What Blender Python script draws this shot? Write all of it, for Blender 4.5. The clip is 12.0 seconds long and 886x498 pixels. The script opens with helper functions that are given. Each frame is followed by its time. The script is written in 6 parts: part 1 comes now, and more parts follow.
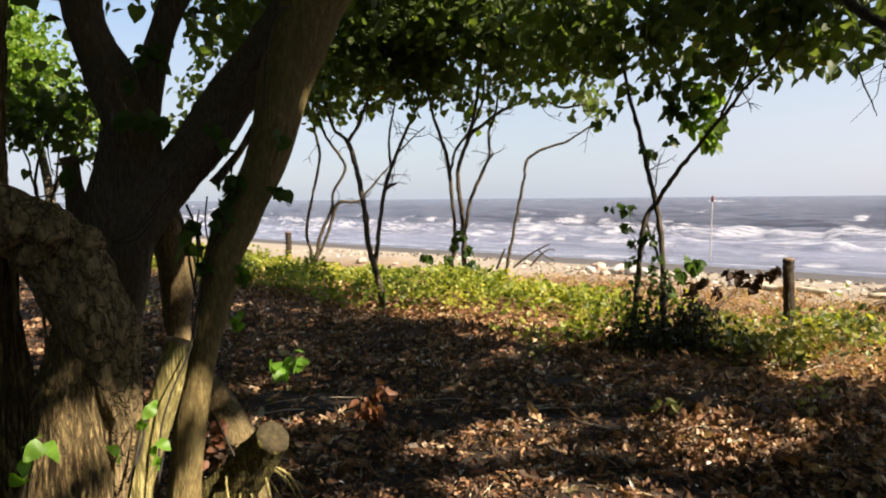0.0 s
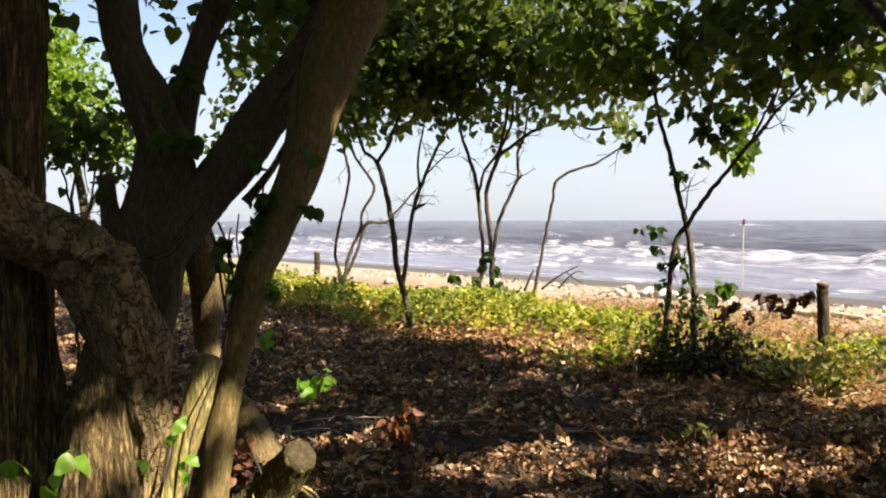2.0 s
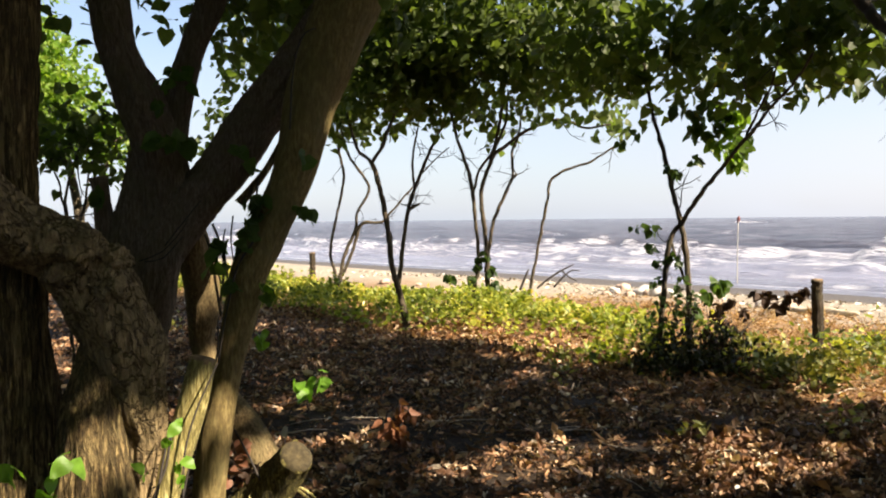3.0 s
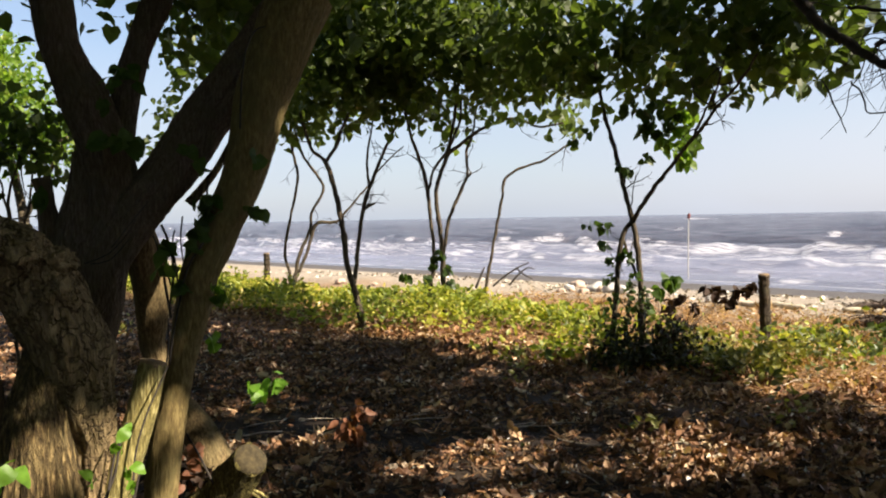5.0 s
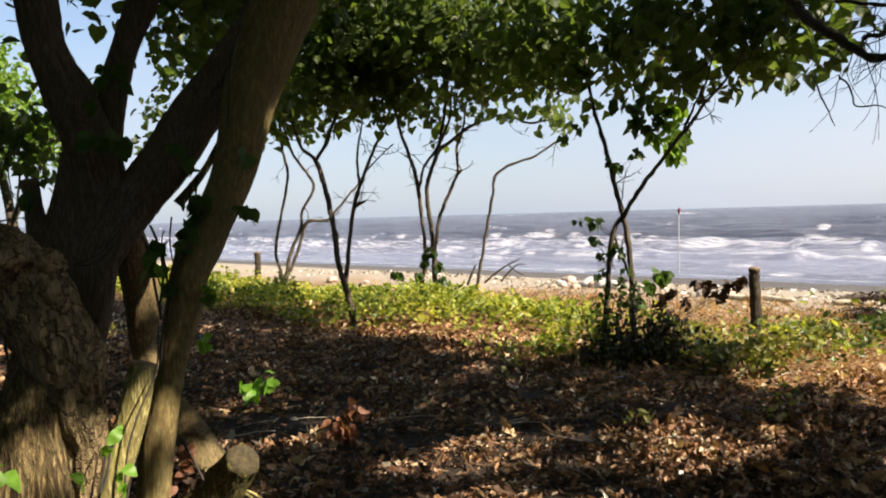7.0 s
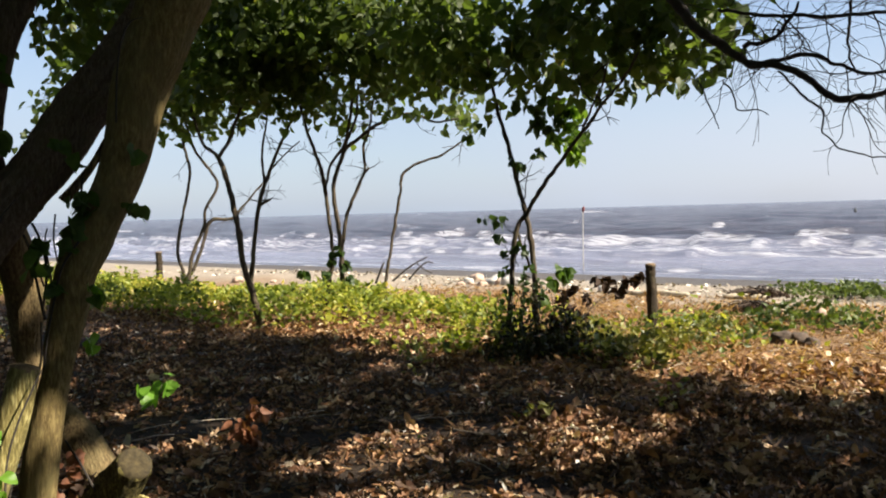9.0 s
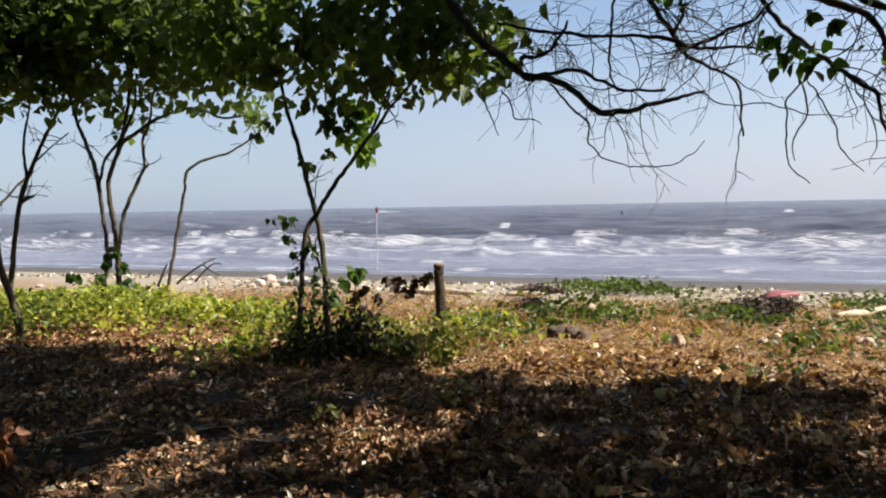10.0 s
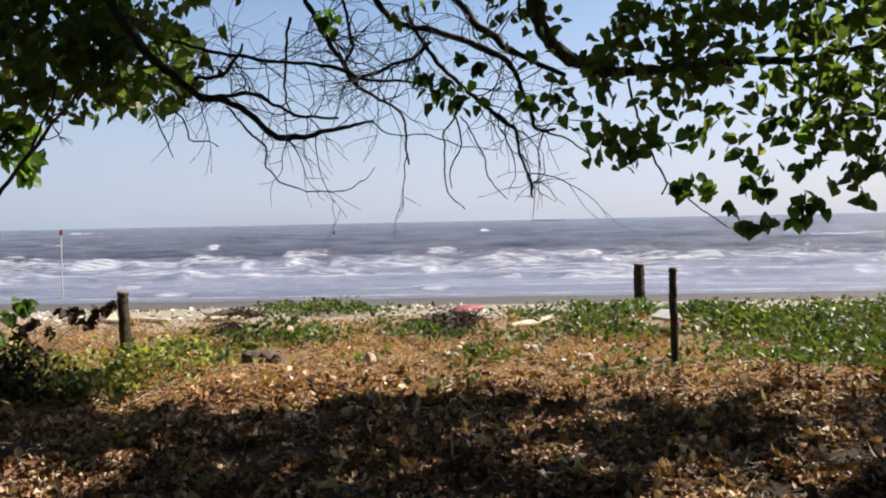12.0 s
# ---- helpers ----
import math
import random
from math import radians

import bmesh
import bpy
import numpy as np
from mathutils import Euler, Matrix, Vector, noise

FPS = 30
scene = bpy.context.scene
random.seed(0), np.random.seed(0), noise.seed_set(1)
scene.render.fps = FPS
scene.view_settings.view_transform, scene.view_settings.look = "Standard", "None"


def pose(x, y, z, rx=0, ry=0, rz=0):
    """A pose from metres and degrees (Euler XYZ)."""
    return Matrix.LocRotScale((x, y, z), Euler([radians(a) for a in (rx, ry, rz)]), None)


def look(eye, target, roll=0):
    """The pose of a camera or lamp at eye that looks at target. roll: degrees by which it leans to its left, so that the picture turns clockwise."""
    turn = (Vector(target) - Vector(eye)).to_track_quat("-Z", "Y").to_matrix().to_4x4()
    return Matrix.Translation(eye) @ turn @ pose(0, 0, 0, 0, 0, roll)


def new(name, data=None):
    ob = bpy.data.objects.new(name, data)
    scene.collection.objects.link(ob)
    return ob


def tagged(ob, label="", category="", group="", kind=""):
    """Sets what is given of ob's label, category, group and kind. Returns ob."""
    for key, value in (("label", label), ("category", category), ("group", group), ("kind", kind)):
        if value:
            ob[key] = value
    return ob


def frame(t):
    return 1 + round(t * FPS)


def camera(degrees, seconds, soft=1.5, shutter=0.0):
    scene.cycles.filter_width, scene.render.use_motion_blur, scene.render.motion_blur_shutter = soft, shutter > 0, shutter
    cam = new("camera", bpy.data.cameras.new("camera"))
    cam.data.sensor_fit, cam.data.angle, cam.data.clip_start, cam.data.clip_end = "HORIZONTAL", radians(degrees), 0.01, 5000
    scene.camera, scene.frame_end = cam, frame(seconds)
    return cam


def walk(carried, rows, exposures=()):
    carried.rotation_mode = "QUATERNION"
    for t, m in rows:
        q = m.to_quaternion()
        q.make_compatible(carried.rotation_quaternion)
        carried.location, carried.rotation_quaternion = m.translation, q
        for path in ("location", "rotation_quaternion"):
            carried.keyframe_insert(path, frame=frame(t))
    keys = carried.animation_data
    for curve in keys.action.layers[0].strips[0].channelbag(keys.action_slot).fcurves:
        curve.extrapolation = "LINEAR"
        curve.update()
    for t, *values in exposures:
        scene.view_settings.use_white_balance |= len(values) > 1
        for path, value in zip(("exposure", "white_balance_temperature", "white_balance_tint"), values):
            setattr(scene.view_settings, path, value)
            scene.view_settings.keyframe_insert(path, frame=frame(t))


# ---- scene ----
cam = camera(59.0, 12.0, soft=2.0)
PATH = [
    (0, (0.021, 0.011, 1.543), (0.08, 2.006, 1.415), -0.5),
    (0.5, (0.019, 0.003, 1.545), (0.094, 2.0, 1.461), -0.1),
    (1, (0.014, 0.005, 1.539), (0.086, 2.002, 1.466), 0.3),
    (1.5, (0.015, 0.011, 1.535), (0.05, 2.009, 1.461), 0.1),
    (2, (0.015, 0.014, 1.535), (0.004, 2.013, 1.462), -0.1),
    (2.5, (0.017, 0.012, 1.535), (0.011, 2.011, 1.462), -0.4),
    (4.3, (0.022, 0.013, 1.541), (0.1, 2.01, 1.462), -0.5),
    (4.5, (0.024, 0.003, 1.538), (0.128, 1.999, 1.461), -0.6),
    (5, (0.029, 0.008, 1.535), (0.141, 2.003, 1.457), -1.0),
    (5.5, (0.034, 0.009, 1.536), (0.163, 2.003, 1.455), -1.2),
    (6, (0.033, 0.014, 1.533), (0.162, 2.008, 1.45), -1.6),
    (6.5, (0.031, 0.014, 1.535), (0.165, 2.008, 1.45), -1.6),
    (8.5, (0.041, 0.002, 1.54), (0.174, 1.996, 1.452), -1.6),
    (9, (0.083, -0.026, 1.531), (0.441, 1.94, 1.435), -1.6),
    (9.5, (0.13, 0.0, 1.545), (0.742, 1.901, 1.439), -1.2),
    (10, (0.144, -0.021, 1.545), (0.994, 1.786, 1.436), -1.0),
    (10.5, (0.217, -0.078, 1.563), (1.253, 1.631, 1.492), -1.0),
    (11, (0.268, -0.109, 1.563), (1.42, 1.525, 1.511), -0.7),
    (11.5, (0.292, -0.106, 1.572), (1.473, 1.507, 1.515), -1.1),
    (12, (0.33, -0.172, 1.566), (1.765, 1.219, 1.495), -1.2),
]
walk(cam, [(t, look(eye, target, roll)) for t, eye, target, roll in PATH], [(0.0, 1.52, 6650, 12), (1.5, 1.73, 6800, 12), (2.5, 1.82, 6850, 12), (4.5, 1.58, 6650, 12), (6.5, 1.54, 6500, 11), (8.5, 1.53, 6430, 11), (9.5, 1.31, 6150, 9), (10.5, 1.22, 6050, 10), (12.0, 1.19, 6000, 11)])

# ---------------------------------------------------------------- world, sun
SUN_AZ, SUN_EL = 119.0, 42.0          # degrees clockwise from +y, and above the horizon
sky = bpy.data.worlds.new("sky")
scene.world = sky
sky.use_nodes = True
wn, wl = sky.node_tree.nodes, sky.node_tree.links
sky_tex = wn.new("ShaderNodeTexSky")
sky_tex.sky_type = "NISHITA"
sky_tex.sun_disc = False
sky_tex.sun_elevation, sky_tex.sun_rotation = radians(SUN_EL), radians(SUN_AZ)
sky_tex.air_density, sky_tex.dust_density, sky_tex.ozone_density = 1.0, 1.2, 1.6
wn["Background"].inputs["Strength"].default_value = 0.063
veil = wn.new("ShaderNodeHueSaturation")      # thin high cloud takes the depth out of the blue
veil.inputs["Saturation"].default_value = 1.0
cloud = wn.new("ShaderNodeMix")
cloud.data_type = "RGBA"
wisp_at, wisp_map, wisp, wisp_fac = wn.new("ShaderNodeTexCoord"), wn.new("ShaderNodeMapping"), wn.new("ShaderNodeTexNoise"), wn.new("ShaderNodeMapRange")
wisp_map.inputs["Scale"].default_value = (1.0, 1.0, 3.5)
wisp.inputs["Scale"].default_value, wisp.inputs["Detail"].default_value = 2.2, 5.0
wl.new(wisp_at.outputs["Generated"], wisp_map.inputs["Vector"])
wl.new(wisp_map.outputs["Vector"], wisp.inputs["Vector"])
wisp_fac.inputs["From Min"].default_value, wisp_fac.inputs["From Max"].default_value = 0.35, 0.7
wisp_fac.inputs["To Min"].default_value, wisp_fac.inputs["To Max"].default_value = -0.12, 0.16
wl.new(wisp.outputs["Fac"], wisp_fac.inputs["Value"])
haze_at, haze, veiled = wn.new("ShaderNodeSeparateXYZ"), wn.new("ShaderNodeMapRange"), wn.new("ShaderNodeMath")
haze.interpolation_type = "SMOOTHSTEP"
haze.inputs["From Min"].default_value, haze.inputs["From Max"].default_value = 0.0, 0.36
haze.inputs["To Min"].default_value, haze.inputs["To Max"].default_value = 0.80, 0.12
wl.new(wisp_at.outputs["Generated"], haze_at.inputs[0])
wl.new(haze_at.outputs["Z"], haze.inputs["Value"])
wl.new(haze.outputs[0], veiled.inputs[0])
wl.new(wisp_fac.outputs[0], veiled.inputs[1])
wl.new(veiled.outputs[0], cloud.inputs[0])
sunward, glow, bright = wn.new("ShaderNodeVectorMath"), wn.new("ShaderNodeMapRange"), wn.new("ShaderNodeMix")   # thin cloud whitens towards the sun
sunward.operation, bright.data_type = "DOT_PRODUCT", "RGBA"
sunward.inputs[1].default_value = (math.sin(radians(SUN_AZ)), math.cos(radians(SUN_AZ)), 0)
glow.inputs["From Min"].default_value, glow.inputs["From Max"].default_value = -0.35, 0.75
glow.inputs["To Min"].default_value, glow.inputs["To Max"].default_value = 0.0, 0.8
bright.inputs[7].default_value = (5.75, 5.5, 5.9, 1)
wl.new(wisp_at.outputs["Generated"], sunward.inputs[0])
wl.new(sunward.outputs["Value"], glow.inputs["Value"])
wl.new(glow.outputs[0], bright.inputs[0])
bright.inputs[6].default_value = (3.55, 4.0, 4.75, 1)
wl.new(bright.outputs[2], cloud.inputs[7])
wl.new(sky_tex.outputs[0], veil.inputs["Color"])
wl.new(veil.outputs["Color"], cloud.inputs[6])
wl.new(cloud.outputs[2], wn["Background"].inputs["Color"])

sun = new("sun", bpy.data.lights.new("sun", "SUN"))
sun.data.energy, sun.data.angle, sun.data.color = 5.0, radians(0.6), (1.0, 0.88, 0.68)
az, el = radians(SUN_AZ), radians(SUN_EL)
sun.matrix_world = look((0, 0, 30), (-30 * math.sin(az) * math.cos(el), -30 * math.cos(az) * math.cos(el), 30 - 30 * math.sin(el)))

# ---------------------------------------------------------------- materials
def nodes_of(name):
    m = bpy.data.materials.new(name)
    m.use_nodes = True
    nt = m.node_tree
    return m, nt, nt.nodes["Principled BSDF"], nt.nodes["Material Output"]


def add(nt, kind, **values):
    n = nt.nodes.new(kind)
    for key, value in values.items():
        if key in n.inputs:
            n.inputs[key].default_value = value
    return n


def ramp(nt, fac, stops, ease="LINEAR"):
    r = nt.nodes.new("ShaderNodeValToRGB")
    r.color_ramp.interpolation = ease
    e = r.color_ramp.elements
    while len(e) < len(stops):
        e.new(0.5)
    for one, (at, col) in zip(e, stops):
        one.position = at
        one.color = (*col, 1) if len(col) == 3 else col
    nt.links.new(fac, r.inputs["Fac"])
    return r.outputs["Color"]


def noise_tex(nt, vector, scale, detail=4.0, rough=0.6):
    n = add(nt, "ShaderNodeTexNoise", Scale=scale, Detail=detail, Roughness=rough)
    nt.links.new(vector, n.inputs["Vector"])
    return n.outputs["Fac"]


def mixed(nt, fac, a, b, blend="MIX"):
    m = nt.nodes.new("ShaderNodeMix")
    m.data_type, m.blend_type = "RGBA", blend
    for value, slot in ((fac, m.inputs[0]), (a, m.inputs[6]), (b, m.inputs[7])):
        if isinstance(value, (int, float)):
            slot.default_value = value
        elif isinstance(value, tuple):
            slot.default_value = (*value, 1)
        else:
            nt.links.new(value, slot)
    return m.outputs[2]


def bumped(nt, bsdf, height, strength, distance):
    b = add(nt, "ShaderNodeBump", Strength=strength, Distance=distance)
    nt.links.new(height, b.inputs["Height"])
    nt.links.new(b.outputs["Normal"], bsdf.inputs["Normal"])


def place(nt):
    return nt.nodes.new("ShaderNodeNewGeometry").outputs["Position"]


def scaled(nt, vector, x, y, z):
    m = nt.nodes.new("ShaderNodeMapping")
    m.inputs["Scale"].default_value = (x, y, z)
    nt.links.new(vector, m.inputs["Vector"])
    return m.outputs["Vector"]


def bark(name, dark, mid, pale, scale=1.0, bump=0.8, cracked=0.0, furrowed=0.7, long=0.09):
    """Bark: fine long ridges between dark furrows, greyer blotches, and plates parted by cracks on the oldest wood."""
    m, nt, p, _ = nodes_of(name)
    pos = place(nt)
    ridge = noise_tex(nt, scaled(nt, pos, 1, 1, long), 62 * scale, 7, 0.68)
    wide = noise_tex(nt, scaled(nt, pos, 1, 1, 0.1), 30 * scale, 5, 0.65)
    furrow = ramp(nt, wide, [(0.39, (1, 1, 1)), (0.475, (0, 0, 0)), (0.51, (0, 0, 0)), (0.58, (1, 1, 1))])
    furrow = mixed(nt, furrowed, (1.0, 1.0, 1.0), furrow)
    blotch = noise_tex(nt, pos, 5 * scale, 5, 0.65)
    col = ramp(nt, ridge, [(0.39, dark), (0.5, mid), (0.62, pale)])
    col = mixed(nt, ramp(nt, blotch, [(0.45, (0, 0, 0)), (0.68, (0.8, 0.8, 0.8))]), col, tuple(0.5 * a + 0.3 * b for a, b in zip(mid, (0.16, 0.17, 0.08))))
    plate = add(nt, "ShaderNodeTexVoronoi", Scale=24 * scale)
    plate.feature = "DISTANCE_TO_EDGE"
    warp = add(nt, "ShaderNodeTexNoise", Scale=14.0, Detail=3.0)
    nt.links.new(pos, warp.inputs["Vector"])
    bent = mixed(nt, 0.14, scaled(nt, pos, 1, 1, 0.5), warp.outputs["Color"])
    nt.links.new(bent, plate.inputs["Vector"])
    crack = ramp(nt, plate.outputs["Distance"], [(0.0, (0, 0, 0)), (0.09, (1, 1, 1))])
    some = ramp(nt, noise_tex(nt, pos, 4.5 * scale, 3), [(0.5, (0, 0, 0)), (0.66, (1, 1, 1))])
    crack = mixed(nt, some, crack, (1.0, 1.0, 1.0))
    crack = mixed(nt, cracked, (1.0, 1.0, 1.0), crack)
    relief = mixed(nt, 1.0, furrow, crack, "MULTIPLY")
    col = mixed(nt, relief, tuple(0.55 * v for v in dark), col)
    nt.links.new(col, p.inputs["Base Color"])
    p.inputs["Roughness"].default_value = 0.9
    p.inputs["Specular IOR Level"].default_value = 0.2
    bumped(nt, p, mixed(nt, 0.55, ridge, relief), bump, 0.025)
    return m


def foliage(name, stops, light=0.5, gloss=0.45, patch=0.0, spread=1.3):
    """Leaf: a glossy face that lets some light through."""
    m, nt, p, out = nodes_of(name)
    rnd = nt.nodes.new("ShaderNodeNewGeometry").outputs["Random Per Island"]
    if patch:
        drift = nt.nodes.new("ShaderNodeMapRange")
        drift.inputs["From Min"].default_value, drift.inputs["From Max"].default_value = 0.32, 0.68
        nt.links.new(noise_tex(nt, place(nt), spread, 3), drift.inputs["Value"])
        rnd = mixed(nt, patch, rnd, drift.outputs[0])
    col = ramp(nt, rnd, stops)
    grain = noise_tex(nt, place(nt), 40, 3)
    col = mixed(nt, 0.35, col, ramp(nt, grain, [(0.3, (0.3, 0.3, 0.3)), (0.7, (1, 1, 1))]), "MULTIPLY")
    nt.links.new(col, p.inputs["Base Color"])
    p.inputs["Roughness"].default_value = gloss
    p.inputs["Specular IOR Level"].default_value = 0.35
    tr = nt.nodes.new("ShaderNodeBsdfTranslucent")
    warm = mixed(nt, 1.0, col, (1.5, 1.55, 0.65), "MULTIPLY")
    nt.links.new(warm, tr.inputs["Color"])
    mix = nt.nodes.new("ShaderNodeMixShader")
    mix.inputs[0].default_value = light
    nt.links.new(p.outputs[0], mix.inputs[1])
    nt.links.new(tr.outputs[0], mix.inputs[2])
    nt.links.new(mix.outputs[0], out.inputs["Surface"])
    return m


def plain(name, col, rough=0.8, vary=0.35, scale=14.0, metal=0.0, bump=0.3):
    m, nt, p, _ = nodes_of(name)
    pos = place(nt)
    n1, n2 = noise_tex(nt, pos, scale, 5), noise_tex(nt, pos, scale * 7, 3)
    c = ramp(nt, n1, [(0.3, tuple(v * (1 - vary) for v in col)), (0.7, tuple(min(1, v * (1 + vary)) for v in col))])
    c = mixed(nt, 0.4, c, ramp(nt, n2, [(0.35, (0.5, 0.5, 0.5)), (0.65, (1, 1, 1))]), "MULTIPLY")
    nt.links.new(c, p.inputs["Base Color"])
    p.inputs["Roughness"].default_value, p.inputs["Metallic"].default_value = rough, metal
    bumped(nt, p, n2, bump, 0.01)
    return m


BARK = bark("bark_old", (0.048, 0.033, 0.018), (0.20, 0.135, 0.063), (0.44, 0.32, 0.145), 1.2, 1.0)
BARK_DARK = bark("bark_limb", (0.10, 0.075, 0.055), (0.165, 0.124, 0.09), (0.24, 0.182, 0.134), 1.9, 1.0, 0.0, 0.22, 0.2)
BARK_CRACKED = bark("bark_cracked", (0.16, 0.115, 0.066), (0.27, 0.195, 0.105), (0.38, 0.285, 0.15), 0.8, 1.0, 0.95, 0.3, 0.3)
BARK_SMOOTH = bark("bark_smooth", (0.09, 0.063, 0.034), (0.17, 0.12, 0.06), (0.26, 0.195, 0.1), 1.6, 0.6, 0.0, 0.2, 0.3)
BARK_MOSSY = bark("bark_mossy", (0.06, 0.045, 0.014), (0.20, 0.165, 0.05), (0.42, 0.36, 0.13), 2.2, 1.0)
BARK_STEM = bark("bark_stem", (0.115, 0.083, 0.036), (0.165, 0.122, 0.05), (0.24, 0.185, 0.08), 1.3, 0.6, 0.0, 0.15, 0.3)
BARK_YOUNG = bark("bark_young", (0.14, 0.115, 0.04), (0.36, 0.30, 0.11), (0.52, 0.46, 0.21), 1.6, 0.4)
BARK_THIN = bark("bark_sapling", (0.032, 0.025, 0.019), (0.10, 0.077, 0.056), (0.20, 0.16, 0.12), 2.0, 0.4)
BARK_GREY = bark("bark_weathered", (0.05, 0.04, 0.032), (0.17, 0.13, 0.10), (0.30, 0.25, 0.19), 1.4, 0.6)
CUT_WOOD = plain("cut_wood", (0.2, 0.135, 0.075), 0.9, 0.5, 30)
TWIG = plain("twig_bark", (0.04, 0.032, 0.028), 0.9, 0.3, 30)
LEAF = foliage("leaf_green", [(0.0, (0.045, 0.07, 0.02)), (0.5, (0.08, 0.118, 0.034)), (0.9, (0.13, 0.17, 0.05)), (1.0, (0.26, 0.20, 0.05))], 0.55, 0.45, 0.35)
LEAF_YOUNG = foliage("leaf_young", [(0.0, (0.09, 0.18, 0.02)), (0.6, (0.17, 0.28, 0.04)), (1.0, (0.28, 0.36, 0.07))], 0.5)
CREEPER = foliage("creeper_leaf", [(0.0, (0.035, 0.055, 0.01)), (0.3, (0.115, 0.155, 0.022)), (0.55, (0.27, 0.31, 0.045)), (0.82, (0.50, 0.46, 0.09)), (1.0, (0.60, 0.42, 0.16))], 0.4, 0.45, 0.55)
CREEPER_GREEN = foliage("creeper_leaf_green", [(0.0, (0.03, 0.048, 0.014)), (0.55, (0.075, 0.105, 0.026)), (0.85, (0.15, 0.19, 0.045)), (1.0, (0.26, 0.25, 0.08))], 0.35, 0.45, 0.35, 0.8)
WEED = foliage("weed_leaf", [(0.0, (0.03, 0.042, 0.012)), (0.45, (0.10, 0.115, 0.026)), (0.8, (0.30, 0.28, 0.07)), (1.0, (0.44, 0.32, 0.13))], 0.35, 0.45, 0.5, 2.0)
DRY_LEAF = foliage("dry_leaf", [(0.0, (0.03, 0.02, 0.015)), (0.38, (0.10, 0.051, 0.03)), (0.62, (0.27, 0.135, 0.068)), (0.8, (0.52, 0.35, 0.21)), (1.0, (0.88, 0.82, 0.72))], 0.12, 0.6, 0.3, 2.2)
RED_LEAF = foliage("dead_red_leaf", [(0.0, (0.13, 0.055, 0.03)), (0.6, (0.27, 0.115, 0.065)), (1.0, (0.42, 0.24, 0.15))], 0.3, 0.6)
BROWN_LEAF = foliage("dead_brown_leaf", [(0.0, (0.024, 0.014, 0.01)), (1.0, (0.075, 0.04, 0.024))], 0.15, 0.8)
STRAW = foliage("dry_grass", [(0.0, (0.16, 0.075, 0.03)), (0.6, (0.38, 0.215, 0.085)), (1.0, (0.58, 0.41, 0.21))], 0.25, 0.7)
POST_WOOD = bark("post_wood", (0.028, 0.021, 0.017), (0.08, 0.06, 0.044), (0.16, 0.12, 0.088), 1.5, 0.8)
DRIFT = plain("driftwood", (0.46, 0.40, 0.31), 0.9, 0.3, 12)
BLEACHED = plain("bleached_board", (0.62, 0.60, 0.54), 0.85, 0.25, 10)
STONE = plain("pale_stone", (0.46, 0.34, 0.27), 0.9, 0.35, 9)
DARK_CLOD = plain("dark_clod", (0.09, 0.065, 0.05), 0.95, 0.5, 16, 0, 0.8)
WHITE_PAINT = plain("white_paint", (0.46, 0.44, 0.42), 0.6, 0.05, 6)
RED_CLOTH = plain("red_cloth", (0.14, 0.03, 0.03), 0.7, 0.25, 10)
FADED_RED = plain("faded_red_plastic", (0.26, 0.075, 0.08), 0.5, 0.25, 10)
BLACK_BUOY = plain("dark_buoy", (0.03, 0.03, 0.035), 0.6, 0.2, 4)
SHELL = foliage("pale_litter", [(0.0, (0.42, 0.40, 0.36)), (1.0, (0.75, 0.73, 0.69))], 0.05, 0.5)

# the shore runs straight; s counts metres towards the sea, a along it
SEA_X, SEA_Y = 0.751, 0.660
SHORE, SEA_LEVEL = 22.3, -0.6


def ground_material():
    m, nt, p, _ = nodes_of("ground")
    pos = place(nt)
    dot = nt.nodes.new("ShaderNodeVectorMath")
    dot.operation = "DOT_PRODUCT"
    dot.inputs[1].default_value = (SEA_X, SEA_Y, 0)
    nt.links.new(pos, dot.inputs[0])
    wob = noise_tex(nt, pos, 0.45, 5, 0.65)
    mad = add(nt, "ShaderNodeMath")
    mad.operation = "MULTIPLY_ADD"
    nt.links.new(wob, mad.inputs[0])
    mad.inputs[1].default_value = 3.4
    nt.links.new(dot.outputs["Value"], mad.inputs[2])
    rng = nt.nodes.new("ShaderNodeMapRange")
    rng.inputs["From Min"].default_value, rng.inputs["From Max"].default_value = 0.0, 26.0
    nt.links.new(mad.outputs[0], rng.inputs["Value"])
    # soil is brown leaf mould, set darker still for the shade under trees
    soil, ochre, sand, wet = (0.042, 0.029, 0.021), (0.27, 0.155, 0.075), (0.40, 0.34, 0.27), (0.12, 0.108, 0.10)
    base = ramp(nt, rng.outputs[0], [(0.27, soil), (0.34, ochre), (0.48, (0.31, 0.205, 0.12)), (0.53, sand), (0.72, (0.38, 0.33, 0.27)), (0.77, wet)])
    fine = noise_tex(nt, pos, 28, 6, 0.7)
    mid = noise_tex(nt, pos, 3.2, 5, 0.65)
    base = mixed(nt, 0.6, base, ramp(nt, fine, [(0.3, (0.35, 0.33, 0.32)), (0.72, (1, 1, 1))]), "MULTIPLY")
    base = mixed(nt, 0.5, base, ramp(nt, mid, [(0.32, (0.5, 0.5, 0.5)), (0.7, (1, 1, 1))]), "MULTIPLY")
    nt.links.new(base, p.inputs["Base Color"])
    rough = ramp(nt, rng.outputs[0], [(0.74, (0.95, 0.95, 0.95)), (0.82, (0.62, 0.62, 0.62))])
    nt.links.new(rough, p.inputs["Roughness"])
    p.inputs["Specular IOR Level"].default_value = 0.25
    bumped(nt, p, fine, 0.8, 0.03)
    return m


